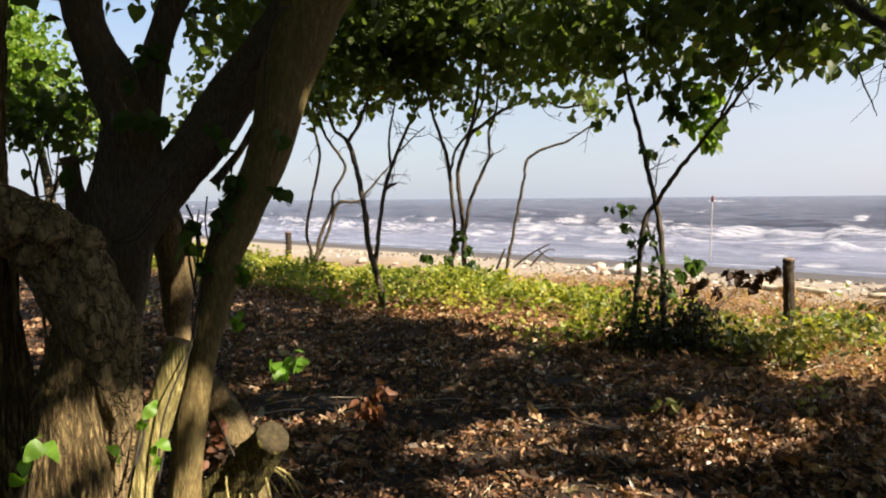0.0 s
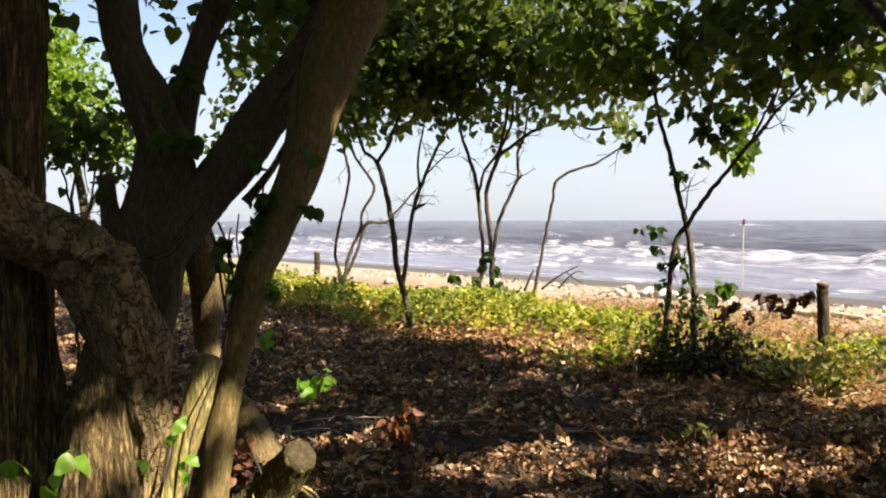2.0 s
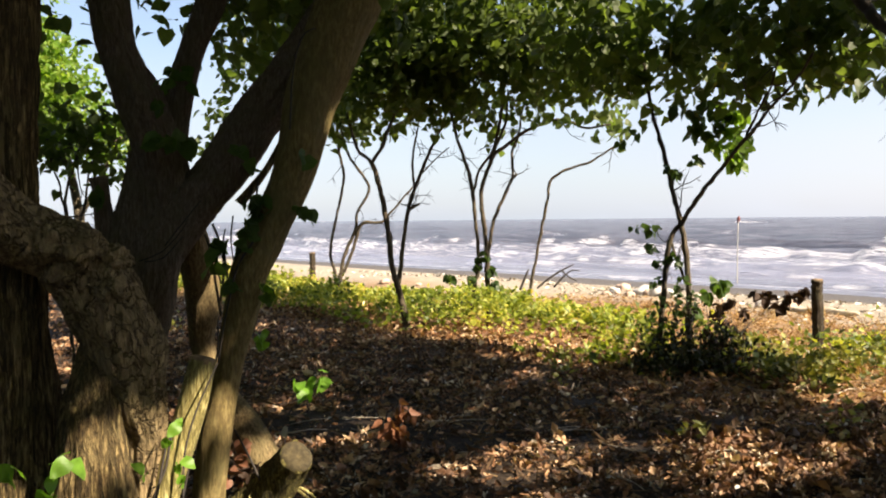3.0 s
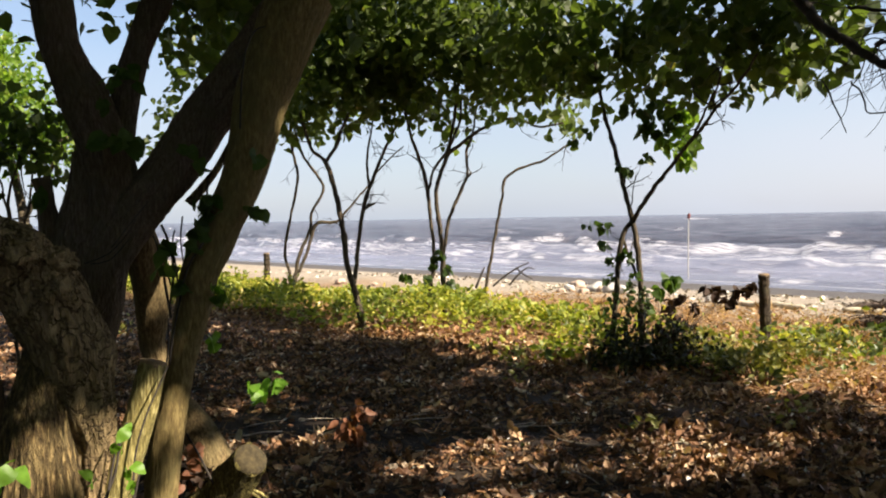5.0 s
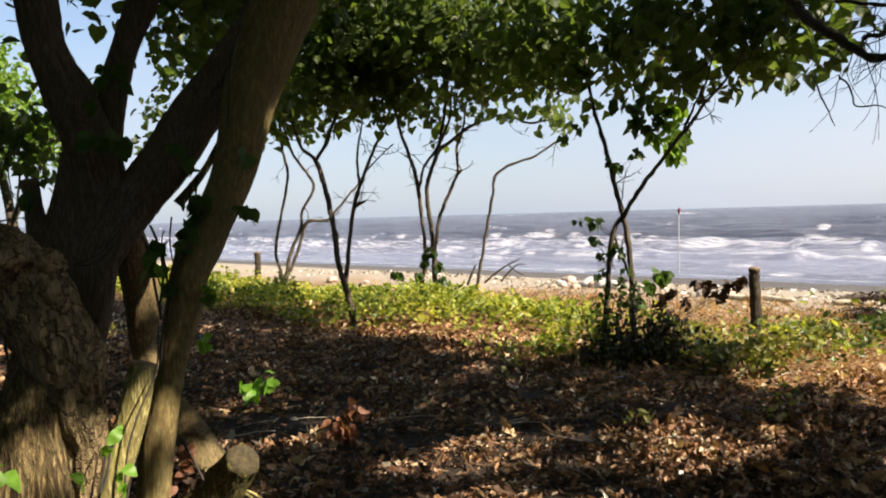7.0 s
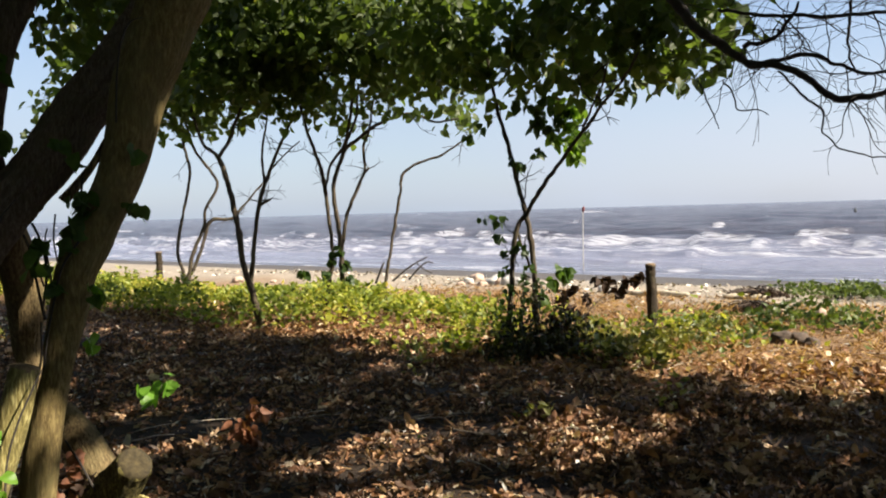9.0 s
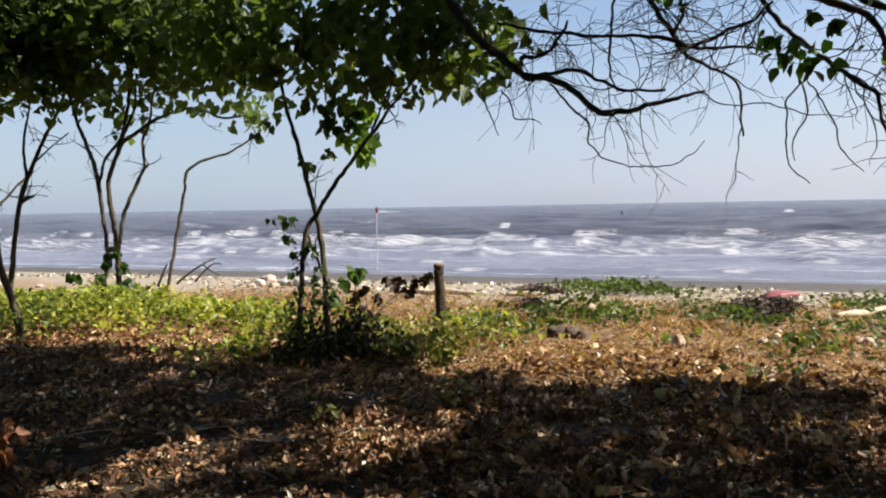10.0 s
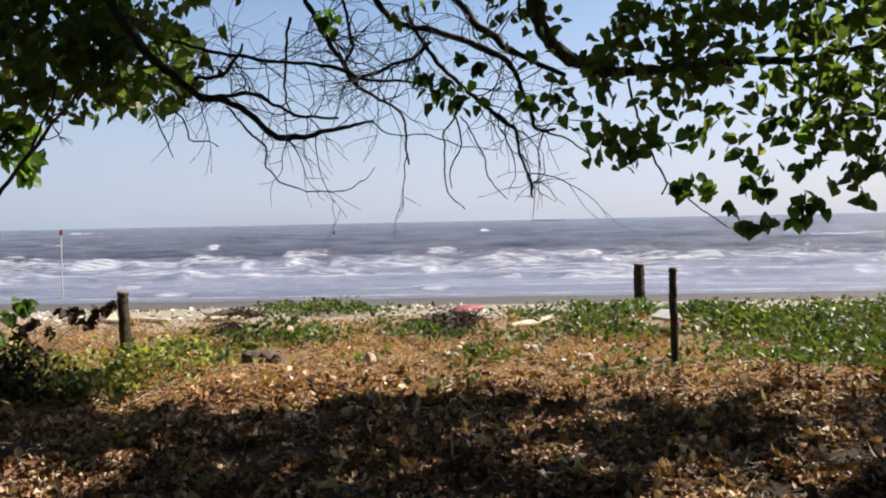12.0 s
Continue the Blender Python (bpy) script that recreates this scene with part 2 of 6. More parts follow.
def sea_material():
    m, nt, p, _ = nodes_of("sea")
    pos = place(nt)
    att = nt.nodes.new("ShaderNodeAttribute")
    att.attribute_name = "foam"
    turn = nt.nodes.new("ShaderNodeMapping")
    turn.inputs["Rotation"].default_value = (0, 0, -math.atan2(SEA_Y, SEA_X))
    nt.links.new(pos, turn.inputs["Vector"])
    streak = nt.nodes.new("ShaderNodeMapping")
    streak.inputs["Scale"].default_value = (2.4, 0.32, 1)
    nt.links.new(turn.outputs["Vector"], streak.inputs["Vector"])
    lace = noise_tex(nt, streak.outputs["Vector"], 2.6, 7, 0.75)
    total = add(nt, "ShaderNodeMath")
    total.operation = "MULTIPLY_ADD"
    nt.links.new(lace, total.inputs[0])
    total.inputs[1].default_value = 1.0
    nt.links.new(att.outputs["Fac"], total.inputs[2])
    mask = ramp(nt, total.outputs[0], [(0.70, (0, 0, 0)), (0.82, (1, 1, 1))])
    murk = noise_tex(nt, streak.outputs["Vector"], 0.25, 4)
    water = ramp(nt, murk, [(0.4, (0.06, 0.06, 0.08)), (0.6, (0.14, 0.135, 0.165))])
    film = nt.nodes.new("ShaderNodeAttribute")
    film.attribute_name = "wash"
    # pale foam film near shore, tinted lavender to stand in for reflected sky
    water = mixed(nt, film.outputs["Fac"], water, (0.35, 0.365, 0.48))
    col = mixed(nt, mask, water, (0.56, 0.565, 0.63))
    nt.links.new(col, p.inputs["Base Color"])
    nt.links.new(ramp(nt, mask, [(0.0, (0.22, 0.22, 0.22)), (1.0, (0.8, 0.8, 0.8))]), p.inputs["Roughness"])
    p.inputs["IOR"].default_value = 1.33
    bumped(nt, p, noise_tex(nt, streak.outputs["Vector"], 2.6, 6, 0.65), 1.0, 0.4)
    return m


GROUND, SEA = ground_material(), sea_material()

# ---------------------------------------------------------------- mesh helpers
rng = np.random.default_rng(7)


def mesh_of(name, verts, faces, material, smooth=True):
    me = bpy.data.meshes.new(name)
    me.from_pydata(np.asarray(verts).tolist() if not isinstance(verts, list) else verts, [], faces.tolist() if hasattr(faces, "tolist") else faces)
    me.materials.append(material)
    if smooth:
        me.polygons.foreach_set("use_smooth", [True] * len(me.polygons))
    me.update()
    return me


def part(name, me, parent=None, label=""):
    ob = new(name, me)
    if parent is not None:
        ob.parent = parent
    return tagged(ob, label=label)


def thing(name, label, category, group="", kind="", at=(0, 0, 0)):
    ob = new(name)
    ob.location = at
    return tagged(ob, label=label, category=category, group=group, kind=kind)


def height(x, y):
    """The lie of the land: level under the trees, a low crest, then down to the sea."""
    x, y = np.asarray(x, float), np.asarray(y, float)
    s, a = SEA_X * x + SEA_Y * y, SEA_Y * x - SEA_X * y
    f = np.clip((s - 12.5) / (SHORE - 12.5), 0, 1)
    z = -0.585 * f * f * (3 - 2 * f) - 0.05 * np.clip(s - SHORE + 0.3, 0, 60)
    bump = 0.035 * np.sin(1.3 * x + 0.7 * np.sin(0.9 * y)) * np.cos(1.1 * y + 0.6) + 0.018 * np.sin(3.7 * x + 2.1 * y) * np.sin(2.9 * y - 1.3 * x) + 0.012 * np.sin(7.3 * x - 4.0 * y + np.sin(5 * y))
    near = np.clip(1 - (s - 13) / 6, 0.1, 1)
    crest = 0.06 * np.exp(-((s - 12.3 - 0.8 * np.sin(0.35 * a)) / 1.3) ** 2) * (0.6 + 0.4 * np.sin(0.8 * a + 1))
    return z + bump * near + crest


def smooth_line(points, step):
    """A rounded line through (x, y, z, r) points, with a point every step metres."""
    p = np.array(points, float)
    ext = np.vstack([2 * p[0] - p[1], p, 2 * p[-1] - p[-2]])
    out = []
    for i in range(1, len(ext) - 2):
        a, b, c, d = ext[i - 1 : i + 3]
        n = max(2, int(np.linalg.norm(c[:3] - b[:3]) / step))
        t = np.linspace(0, 1, n, endpoint=False)[:, None]
        out.append(0.5 * (2 * b + (c - a) * t + (2 * a - 5 * b + 4 * c - d) * t**2 + (3 * b - a - 3 * c + d) * t**3))
    out.append(p[-1:])
    line = np.vstack(out)
    line[:, 3] = np.maximum(line[:, 3], 0.0015)
    return line


def tube(points, sides=10, step=0.06, rough=0.0, grain=9.0, cap=True, seed=0, kink=0.0):
    """Vertices and faces of a round, tapering stem along the points; rough gives its bark ridges and lumps."""
    line = smooth_line(points, step)
    xyz, r = line[:, :3], line[:, 3]
    if kink:
        run = np.r_[0, np.cumsum(np.linalg.norm(np.diff(xyz, axis=0), axis=1))]
        for i in range(1, len(xyz)):
            w = Vector((run[i] * 7, seed * 1.7, 0.3))
            v = Vector((run[i] * 19, 5.1, seed * 2.3))
            xyz[i] += kink * (np.array(noise.noise_vector(w)) + 0.4 * np.array(noise.noise_vector(v)))
            r[i] *= 1 + 0.25 * noise.noise((run[i] * 23, seed, 1.0))
    tan = np.gradient(xyz, axis=0)
    tan /= np.linalg.norm(tan, axis=1)[:, None] + 1e-9
    ref = np.array([0.31, 0.92, 0.24]) if abs(tan[0, 1]) < 0.8 else np.array([1.0, 0.1, 0.2])
    u = ref - tan[0] * (ref @ tan[0])
    u /= np.linalg.norm(u)
    verts, ang = [], np.linspace(0, 2 * np.pi, sides, endpoint=False)
    run = np.r_[0, np.cumsum(np.linalg.norm(np.diff(xyz, axis=0), axis=1))]
    for i in range(len(line)):
        u = u - tan[i] * (u @ tan[i])
        u /= np.linalg.norm(u)
        v = np.cross(tan[i], u)
        rad = np.full(sides, r[i])
        if rough:
            for k, g in enumerate(ang):
                c, s = math.cos(g), math.sin(g)
                lump = noise.noise((2.2 * c + seed, 2.2 * s, run[i] * 4.5))
                ridge = abs(noise.noise((grain * c, grain * s + seed, run[i] * 5))) - 0.5 * abs(noise.noise((2.3 * grain * c + seed, 2.3 * grain * s, run[i] * 16)))
                rad[k] *= 1 + rough * (0.9 * lump + 1.1 * ridge - 0.25)
        verts.append(xyz[i] + rad[:, None] * (np.cos(ang)[:, None] * u + np.sin(ang)[:, None] * v))
    n = len(line)
    verts = np.vstack(verts)
    i, k = np.meshgrid(np.arange(n - 1), np.arange(sides), indexing="ij")
    k2 = (k + 1) % sides
    faces = np.stack([i * sides + k, i * sides + k2, (i + 1) * sides + k2, (i + 1) * sides + k], -1).reshape(-1, 4).tolist()
    if cap:
        faces += [list(range(sides))[::-1], list(range((n - 1) * sides, n * sides))]
    return verts, faces


def join(pieces):
    verts, faces, base = [], [], 0
    for v, f in pieces:
        verts.append(v)
        faces += [[q + base for q in one] for one in f]
        base += len(v)
    return np.vstack(verts), faces


HEART = (np.array([(0, 0, 0), (-0.30, -0.13, .03), (-0.50, 0.16, .07), (-0.36, 0.55, .05), (0, 1.0, -0.12), (0.36, 0.55, .05), (0.50, 0.16, .07), (0.30, -0.13, .03), (0, 0.42, -0.01)], float),
         [(0, 8, 1), (1, 8, 2), (2, 8, 3), (3, 8, 4), (4, 8, 5), (5, 8, 6), (6, 8, 7), (7, 8, 0)])
OVAL = (np.array([(0, 0, 0), (-0.3, 0.4, .06), (0, 0.45, -0.02), (0.3, 0.4, .06), (0, 1.0, -0.08)], float), [(0, 2, 1), (0, 3, 2), (1, 2, 4), (2, 3, 4)])
CURLED = (np.array([(0, 0, 0.02), (-0.28, 0.25, .16), (-0.26, 0.7, .12), (0, 1.0, 0.10), (0.26, 0.7, .10), (0.28, 0.25, .17), (0, 0.5, 0.0)], float),
          [(0, 6, 1), (1, 6, 2), (2, 6, 3), (3, 6, 4), (4, 6, 5), (5, 6, 0)])
CRUMPLED = (np.array([(0, 0, 0.05), (-0.20, 0.16, .20), (-0.34, 0.34, .08), (-0.17, 0.52, .16), (-0.28, 0.78, .02), (0.02, 1.0, 0.18), (0.22, 0.74, .06), (0.14, 0.55, .22), (0.36, 0.36, .12), (0.16, 0.14, .02), (0.03, 0.45, -0.02)], float),
            [(0, 10, 1), (1, 10, 2), (2, 10, 3), (3, 10, 4), (4, 10, 5), (5, 10, 6), (6, 10, 7), (7, 10, 8), (8, 10, 9), (9, 10, 0)])
BLADE = (np.array([(-0.03, 0, 0), (0.03, 0, 0), (0.02, 0.55, 0.05), (-0.02, 0.55, 0.05), (0, 1.0, 0.2)], float), [(0, 1, 2), (0, 2, 3), (3, 2, 4)])


def scatter(form, pos, tip, nrm, size, wide=None):
    """Many copies of a small form as one set of vertices and faces: at pos, pointing to tip, face up to nrm."""
    base, tris = form
    pos, tip, nrm = np.asarray(pos, float), np.asarray(tip, float), np.asarray(nrm, float)
    tip = tip / (np.linalg.norm(tip, axis=1)[:, None] + 1e-9)
    side = np.cross(tip, nrm)
    side /= np.linalg.norm(side, axis=1)[:, None] + 1e-9
    up = np.cross(side, tip)
    size = np.asarray(size, float)[:, None, None]
    wide = np.ones(len(pos)) if wide is None else wide
    v = pos[:, None] + size * (base[None, :, 0:1] * wide[:, None, None] * side[:, None] + base[None, :, 1:2] * tip[:, None] + base[None, :, 2:3] * up[:, None])
    f = (np.array(tris)[None] + (np.arange(len(pos)) * len(base))[:, None, None]).reshape(-1, 3)
    return v.reshape(-1, 3), f.tolist()


def unit(n):
    v = rng.normal(size=(n, 3))
    return v / np.linalg.norm(v, axis=1)[:, None]


def leaf_cloud(blobs, per_m3=420, size=0.115, form=HEART, clump=16, spread=0.17, droop=0.55):
    """Leaves in loose clumps that fill (x, y, z, r) blobs unevenly."""
    spots = []
    for x, y, z, r in blobs:
        n = max(3, int(per_m3 * 4.2 * r**3 / clump * (1.0 if r < 0.5 else 0.8)))
        c = unit(n) * (rng.random((n, 1)) ** 0.42) * r * np.array([1.15, 1.15, 0.85])
        spots.append(np.array([x, y, z]) + c)
    mid = np.vstack(spots)
    n = len(mid) * clump
    mid = np.repeat(mid, clump, 0)
    pos = mid + np.clip(rng.normal(size=(n, 3)), -1.9, 1.9) * spread * np.array([1, 1, 0.7])
    tip = unit(n) * 0.8 + np.array([0, 0, -droop])
    nrm = unit(n) * 0.75 + np.array([0, 0, 0.55])
    return scatter(form, pos, tip, nrm, size * rng.uniform(0.6, 1.2, n), rng.uniform(0.75, 1.1, n))


def twigs(line, count, length, radius, start=0.15, down=0.0, forks=3, wild=0.5):
    """Thin side shoots along a limb, each with a few shoots of its own."""
    pts = smooth_line(line, 0.05)
    out = []
    for _ in range(count):
        i = int(len(pts) * rng.uniform(start, 1.0)) - 1
        p = pts[max(i, 0), :3].copy()
        d = unit(1)[0] + np.array([0, 0, -down])
        d /= np.linalg.norm(d)
        run = length * rng.uniform(0.5, 1.2)
        rows, q = [], p.copy()
        n = 9
        for k in range(n):
            rows.append((*q, radius * (1 - 0.75 * k / (n - 1))))
            d = d + unit(1)[0] * wild * 0.6 + np.array([0, 0, -down * 0.16])
            d /= np.linalg.norm(d)
            q = q + d * run / n
        out.append(tube(rows, 5, 0.05, cap=False))
        for _ in range(forks):
            k = rng.integers(1, n - 1)
            q, d2 = np.array(rows[k][:3]), d + unit(1)[0] * 0.9
            sub = []
            for j in range(4):
                sub.append((*q, radius * 0.5 * (1 - 0.2 * j)))
                d2 = d2 / np.linalg.norm(d2) + unit(1)[0] * 0.3
                q = q + d2 / np.linalg.norm(d2) * run * 0.13
            out.append(tube(sub, 4, 0.06, cap=False))
    return out


# ---------------------------------------------------------------- ground and sea
def graded(start, grow, reach):
    v, step = [0.0], start
    while v[-1] < reach:
        v.append(v[-1] + step)
        step *= grow
    return np.array(v)


def grid_mesh(xs, ys):
    n, m = len(xs), len(ys)
    gx, gy = np.meshgrid(xs, ys, indexing="ij")
    i, k = np.meshgrid(np.arange(n - 1), np.arange(m - 1), indexing="ij")
    f = np.stack([i * m + k, (i + 1) * m + k, (i + 1) * m + k + 1, i * m + k + 1], -1).reshape(-1, 4)
    return gx.ravel(), gy.ravel(), f


half = graded(0.09, 1.032, 2500)
gx, gy, gf = grid_mesh(np.r_[-half[:0:-1], half] + 2.5, np.r_[-half[:0:-1], half] + 6.0)
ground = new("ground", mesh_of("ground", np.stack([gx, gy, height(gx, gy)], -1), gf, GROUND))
tagged(ground, label="brown leaf-strewn soil running out to pale beach sand", category="ground", kind="structure")


LATTICE = np.random.default_rng(3).random((256, 256))


def soft_noise(x, y):
    """Smooth random heights from 0 to 1 over the plane."""
    i, k = np.floor(x).astype(int), np.floor(y).astype(int)
    u, w = x - i, y - k
    u, w = u * u * (3 - 2 * u), w * w * (3 - 2 * w)
    p = lambda q, r: LATTICE[q % 256, r % 256]
    return (p(i, k) * (1 - u) + p(i + 1, k) * u) * (1 - w) + (p(i, k + 1) * (1 - u) + p(i + 1, k + 1) * u) * w


def wave(s, a):
    """Height of the sea and how much foam lies on it: rows of crests, each broken into stretches, wider apart further out."""
    off = np.maximum(s - SHORE, -3)
    u = 16 * np.log1p(np.maximum(off, 0) / 16)
    wide = 1 + off / 45
    phase = u / 3.0 + 0.9 * soft_noise(a / (14 * wide), u / 7) + 0.35 * soft_noise(a / (4 * wide) + 40, u / 3 + 9) + 0.22 * soft_noise(a / (1.1 * wide) + 90, u * 0.9)
    row = np.floor(phase)
    saw = phase - row
    crest = np.exp(-(((saw - 0.45) / np.where(saw < 0.45, 0.10, 0.30)) ** 2))
    stretch = 0.5 * soft_noise(a / (2.6 * wide) + 7.1 * row, row * 3.7 + 0.5) + 0.5 * soft_noise(a / (0.8 * wide) + 3.3 * row, row * 5.1 + 0.5)
    least = np.interp(off, [0, 5, 9, 16, 26, 45, 90, 300], [0.62, 0.60, 0.52, 0.46, 0.58, 0.69, 0.74, 0.78])
    broken = np.clip((stretch - least) / 0.10, 0, 1)
    tall = np.interp(off, [0, 2, 7, 14, 60, 400, 3000], [0.01, 0.05, 0.2, 0.36, 0.45, 0.6, 0.3])
    h = tall * crest * (0.55 + 0.6 * stretch + 0.25 * broken) + 0.06 * np.clip(off / 12, 0, 1.4) * (soft_noise(a / (1.6 * wide), u * 1.1) + soft_noise(a / (0.7 * wide), u * 2.3) - 1)
    face = np.exp(-(((saw - 0.33) / np.where(saw < 0.33, 0.09, 0.16)) ** 2))
    foam = 0.42 * broken * face
    trail = np.interp(off, [0, 4, 8, 16, 24, 40], [0.06, 0.12, 0.22, 0.24, 0.12, 0.02])
    foam = np.maximum(foam, trail * (0.5 + 0.9 * soft_noise(a / 6, u / 1.1 + 30)))
    edge = 0.5 * np.exp(-np.abs(off - 0.5 - 1.2 * soft_noise(a / 5, 0 * a + 77.5)) / 0.16) + 0.4 * np.exp(-np.abs(off - 2.6 - 1.6 * soft_noise(a / 7, 0 * a + 55.5)) / 0.2)
    surf = np.exp(-(((off - 16.5 - 3.0 * soft_noise(a / 11, 0 * a + 21.5)) / np.where(off < 17, 3.2, 1.5)) ** 2)) * np.clip((0.5 * soft_noise(a / 4.2, off / 0.36) + 0.5 * soft_noise(a / 7.0 + 11, off / 1.1) - 0.40) / 0.16, 0, 1)
    roll = np.exp(-(((off - 8.2 - 2.4 * soft_noise(a / 13, 0 * a + 33.5)) / 0.42) ** 2)) * np.clip((soft_noise(a / 6 + 5, 0 * a + 3.5) - 0.2) / 0.2, 0, 1)
    bar = np.exp(-(((off - 46 - 9.0 * soft_noise(a / 30, 0 * a + 61.5)) / 1.6) ** 2)) * np.clip((soft_noise(a / 9 + 6, 0 * a + 8.5) - 0.55) / 0.1, 0, 1)
    edge = np.maximum(edge, np.maximum(0.38 * surf, np.maximum(0.42 * roll, 0.5 * bar)))
    h = h + 0.16 * surf + 0.08 * roll + 0.3 * bar
    wash = np.interp(off, [0, 1, 6, 12, 18, 30], [0.45, 0.6, 0.75, 0.7, 0.35, 0.0]) * (0.55 + 0.6 * soft_noise(a / 5, u / 1.6 + 12))
    return SEA_LEVEL + h, 0.7 * np.clip(np.maximum(foam, edge), 0, 1), np.clip(wash, 0, 1)


rows_s = SHORE - 2.5 + graded(0.12, 1.0125, 3500)
cols = graded(0.16, 1.012, 3500)
ss, aa, sf = grid_mesh(rows_s, np.r_[-cols[:0:-1], cols] - 12.0)
hz, foam, wash = wave(ss, aa)
sea = new("water", mesh_of("water", np.stack([SEA_X * ss + SEA_Y * aa, SEA_Y * ss - SEA_X * aa, hz], -1), sf[:, ::-1], SEA))
sea.data.attributes.new("foam", "FLOAT", "POINT").data.foreach_set("value", foam.astype(np.float32))
sea.data.attributes.new("wash", "FLOAT", "POINT").data.foreach_set("value", wash.astype(np.float32))
tagged(sea, label="choppy grey-brown sea with white breaking waves", category="sea", kind="structure")

# ---------------------------------------------------------------- the old many-stemmed tree
def limb(name, rows, mat, parent, sides=30, step=0.025, rough=0.13, label="", seed=0, grain=9.0, kink=0.0):
    return part(name, mesh_of(name, *tube(rows, sides, step, rough, grain, seed=seed, kink=kink), mat), parent, label)


def cut_face(rows, parent, name="cut_face", label="pale sawn end of the wood", mat=CUT_WOOD):
    """A slightly uneven sawn disc on the end of a limb."""
    p, q = np.array(rows[-1][:3]), np.array(rows[-2][:3])
    n = (p - q) / np.linalg.norm(p - q)
    r = rows[-1][3]
    u = np.cross(n, (0.3, 0.5, 0.8))
    u /= np.linalg.norm(u)
    w = np.cross(n, u)
    ang = np.linspace(0, 2 * np.pi, 22, endpoint=False)
    verts, faces = [p + n * 0.012], []
    for ring, (f, up) in enumerate([(0.3, 0.013), (0.65, 0.011), (0.95, 0.008), (1.0, -0.01)]):
        for g in ang:
            k = 1 + 0.06 * noise.noise((3 * math.cos(g), 3 * math.sin(g), ring))
            verts.append(p + n * (up + 0.004 * noise.noise((9 * f * math.cos(g), 9 * f * math.sin(g), 2))) + f * k * r * (math.cos(g) * u + math.sin(g) * w))
    m = len(ang)
    faces += [(0, 1 + k, 1 + (k + 1) % m) for k in range(m)]
    for ring in range(3):
        b = 1 + ring * m
        faces += [(b + k, b + m + k, b + m + (k + 1) % m, b + (k + 1) % m) for k in range(m)]
    return part(name, mesh_of(name, np.array(verts), faces, mat), parent, label)


old_tree = thing("shade_tree", "old many-stemmed tree with dark rough bark and leafy crown", "tree", at=(-1.2, 3.3, 0))


def under(parent, rows):
    """Rows in the parent's own place."""
    o = parent.location
    return [(x - o.x, y - o.y, z - o.z, r) for x, y, z, r in rows]


LIMB_A = [(-1.11, 3.22, 1.48, 0.1066), (-1.12, 3.22, 1.75, 0.1016), (-1.18, 3.19, 1.98, 0.0914), (-1.26, 3.16, 2.20, 0.077), (-1.30, 3.15, 2.42, 0.077), (-1.33, 3.13, 2.61, 0.07), (-1.38, 3.11, 2.85, 0.0661), (-1.46, 3.07, 3.11, 0.0477)]
LIMB_B = [(-1.14, 3.31, 1.69, 0.075), (-1.1, 3.33, 2.00, 0.058), (-1.04, 3.35, 2.24, 0.053), (-0.95, 3.38, 2.48, 0.055), (-0.86, 3.40, 2.75, 0.05), (-0.74, 3.43, 3.07, 0.04)]
LIMB_C = [(-1.24, 3.17, 0.60, 0.06), (-1.21, 3.17, 0.97, 0.075), (-1.16, 3.17, 1.25, 0.092), (-1.1, 3.19, 1.47, 0.1), (-0.91, 3.24, 1.72, 0.0990), (-0.75, 3.28, 1.95, 0.0980), (-0.58, 3.31, 2.18, 0.1040), (-0.42, 3.33, 2.38, 0.1135), (-0.30, 3.35, 2.56, 0.1142), (-0.14, 3.36, 2.82, 0.0952), (0.06, 3.36, 3.17, 0.0664)]
STEM_D = [(-0.91, 3.0, 0.29, 0.0745), (-0.9, 3.02, 0.46, 0.0616), (-0.88, 3.02, 0.64, 0.0615), (-0.84, 3.03, 0.86, 0.0549), (-0.81, 3.04, 0.99, 0.0506), (-0.79, 3.05, 1.1, 0.0595), (-0.76, 3.06, 1.23, 0.0684), (-0.74, 3.07, 1.34, 0.073), (-0.69, 3.08, 1.45, 0.0776), (-0.65, 3.09, 1.54, 0.0777), (-0.6, 3.1, 1.64, 0.0801), (-0.56, 3.11, 1.75, 0.0847), (-0.53, 3.12, 1.87, 0.0938), (-0.5, 3.13, 2.01, 0.1029), (-0.45, 3.14, 2.14, 0.112), (-0.4, 3.15, 2.28, 0.1167), (-0.34, 3.15, 2.41, 0.121), (-0.27, 3.16, 2.59, 0.1121), (-0.18, 3.16, 2.81, 0.0939), (-0.09, 3.16, 3.05, 0.0758)]
STEM_E = [(-1.26, 3.22, 0.2, 0.16), (-1.27, 3.22, 0.58, 0.115), (-1.26, 3.22, 0.81, 0.098), (-1.23, 3.22, 1.05, 0.094), (-1.2, 3.22, 1.24, 0.105), (-1.21, 3.22, 1.4, 0.1253), (-1.22, 3.22, 1.51, 0.1159), (-1.2, 3.22, 1.68, 0.0833), (-1.19, 3.23, 1.82, 0.0695)]
STEM_F = [(-0.74, 3.42, 0.01, 0.12), (-0.77, 3.44, 0.36, 0.095), (-0.82, 3.46, 0.53, 0.08), (-0.9, 3.5, 0.65, 0.07), (-1.0, 3.56, 0.76, 0.0568), (-1.07, 3.6, 0.89, 0.0495), (-1.1, 3.62, 0.99, 0.055), (-1.09, 3.6, 1.12, 0.0702), (-1.08, 3.56, 1.26, 0.0796), (-1.09, 3.48, 1.44, 0.0752), (-1.1, 3.4, 1.59, 0.0636)]
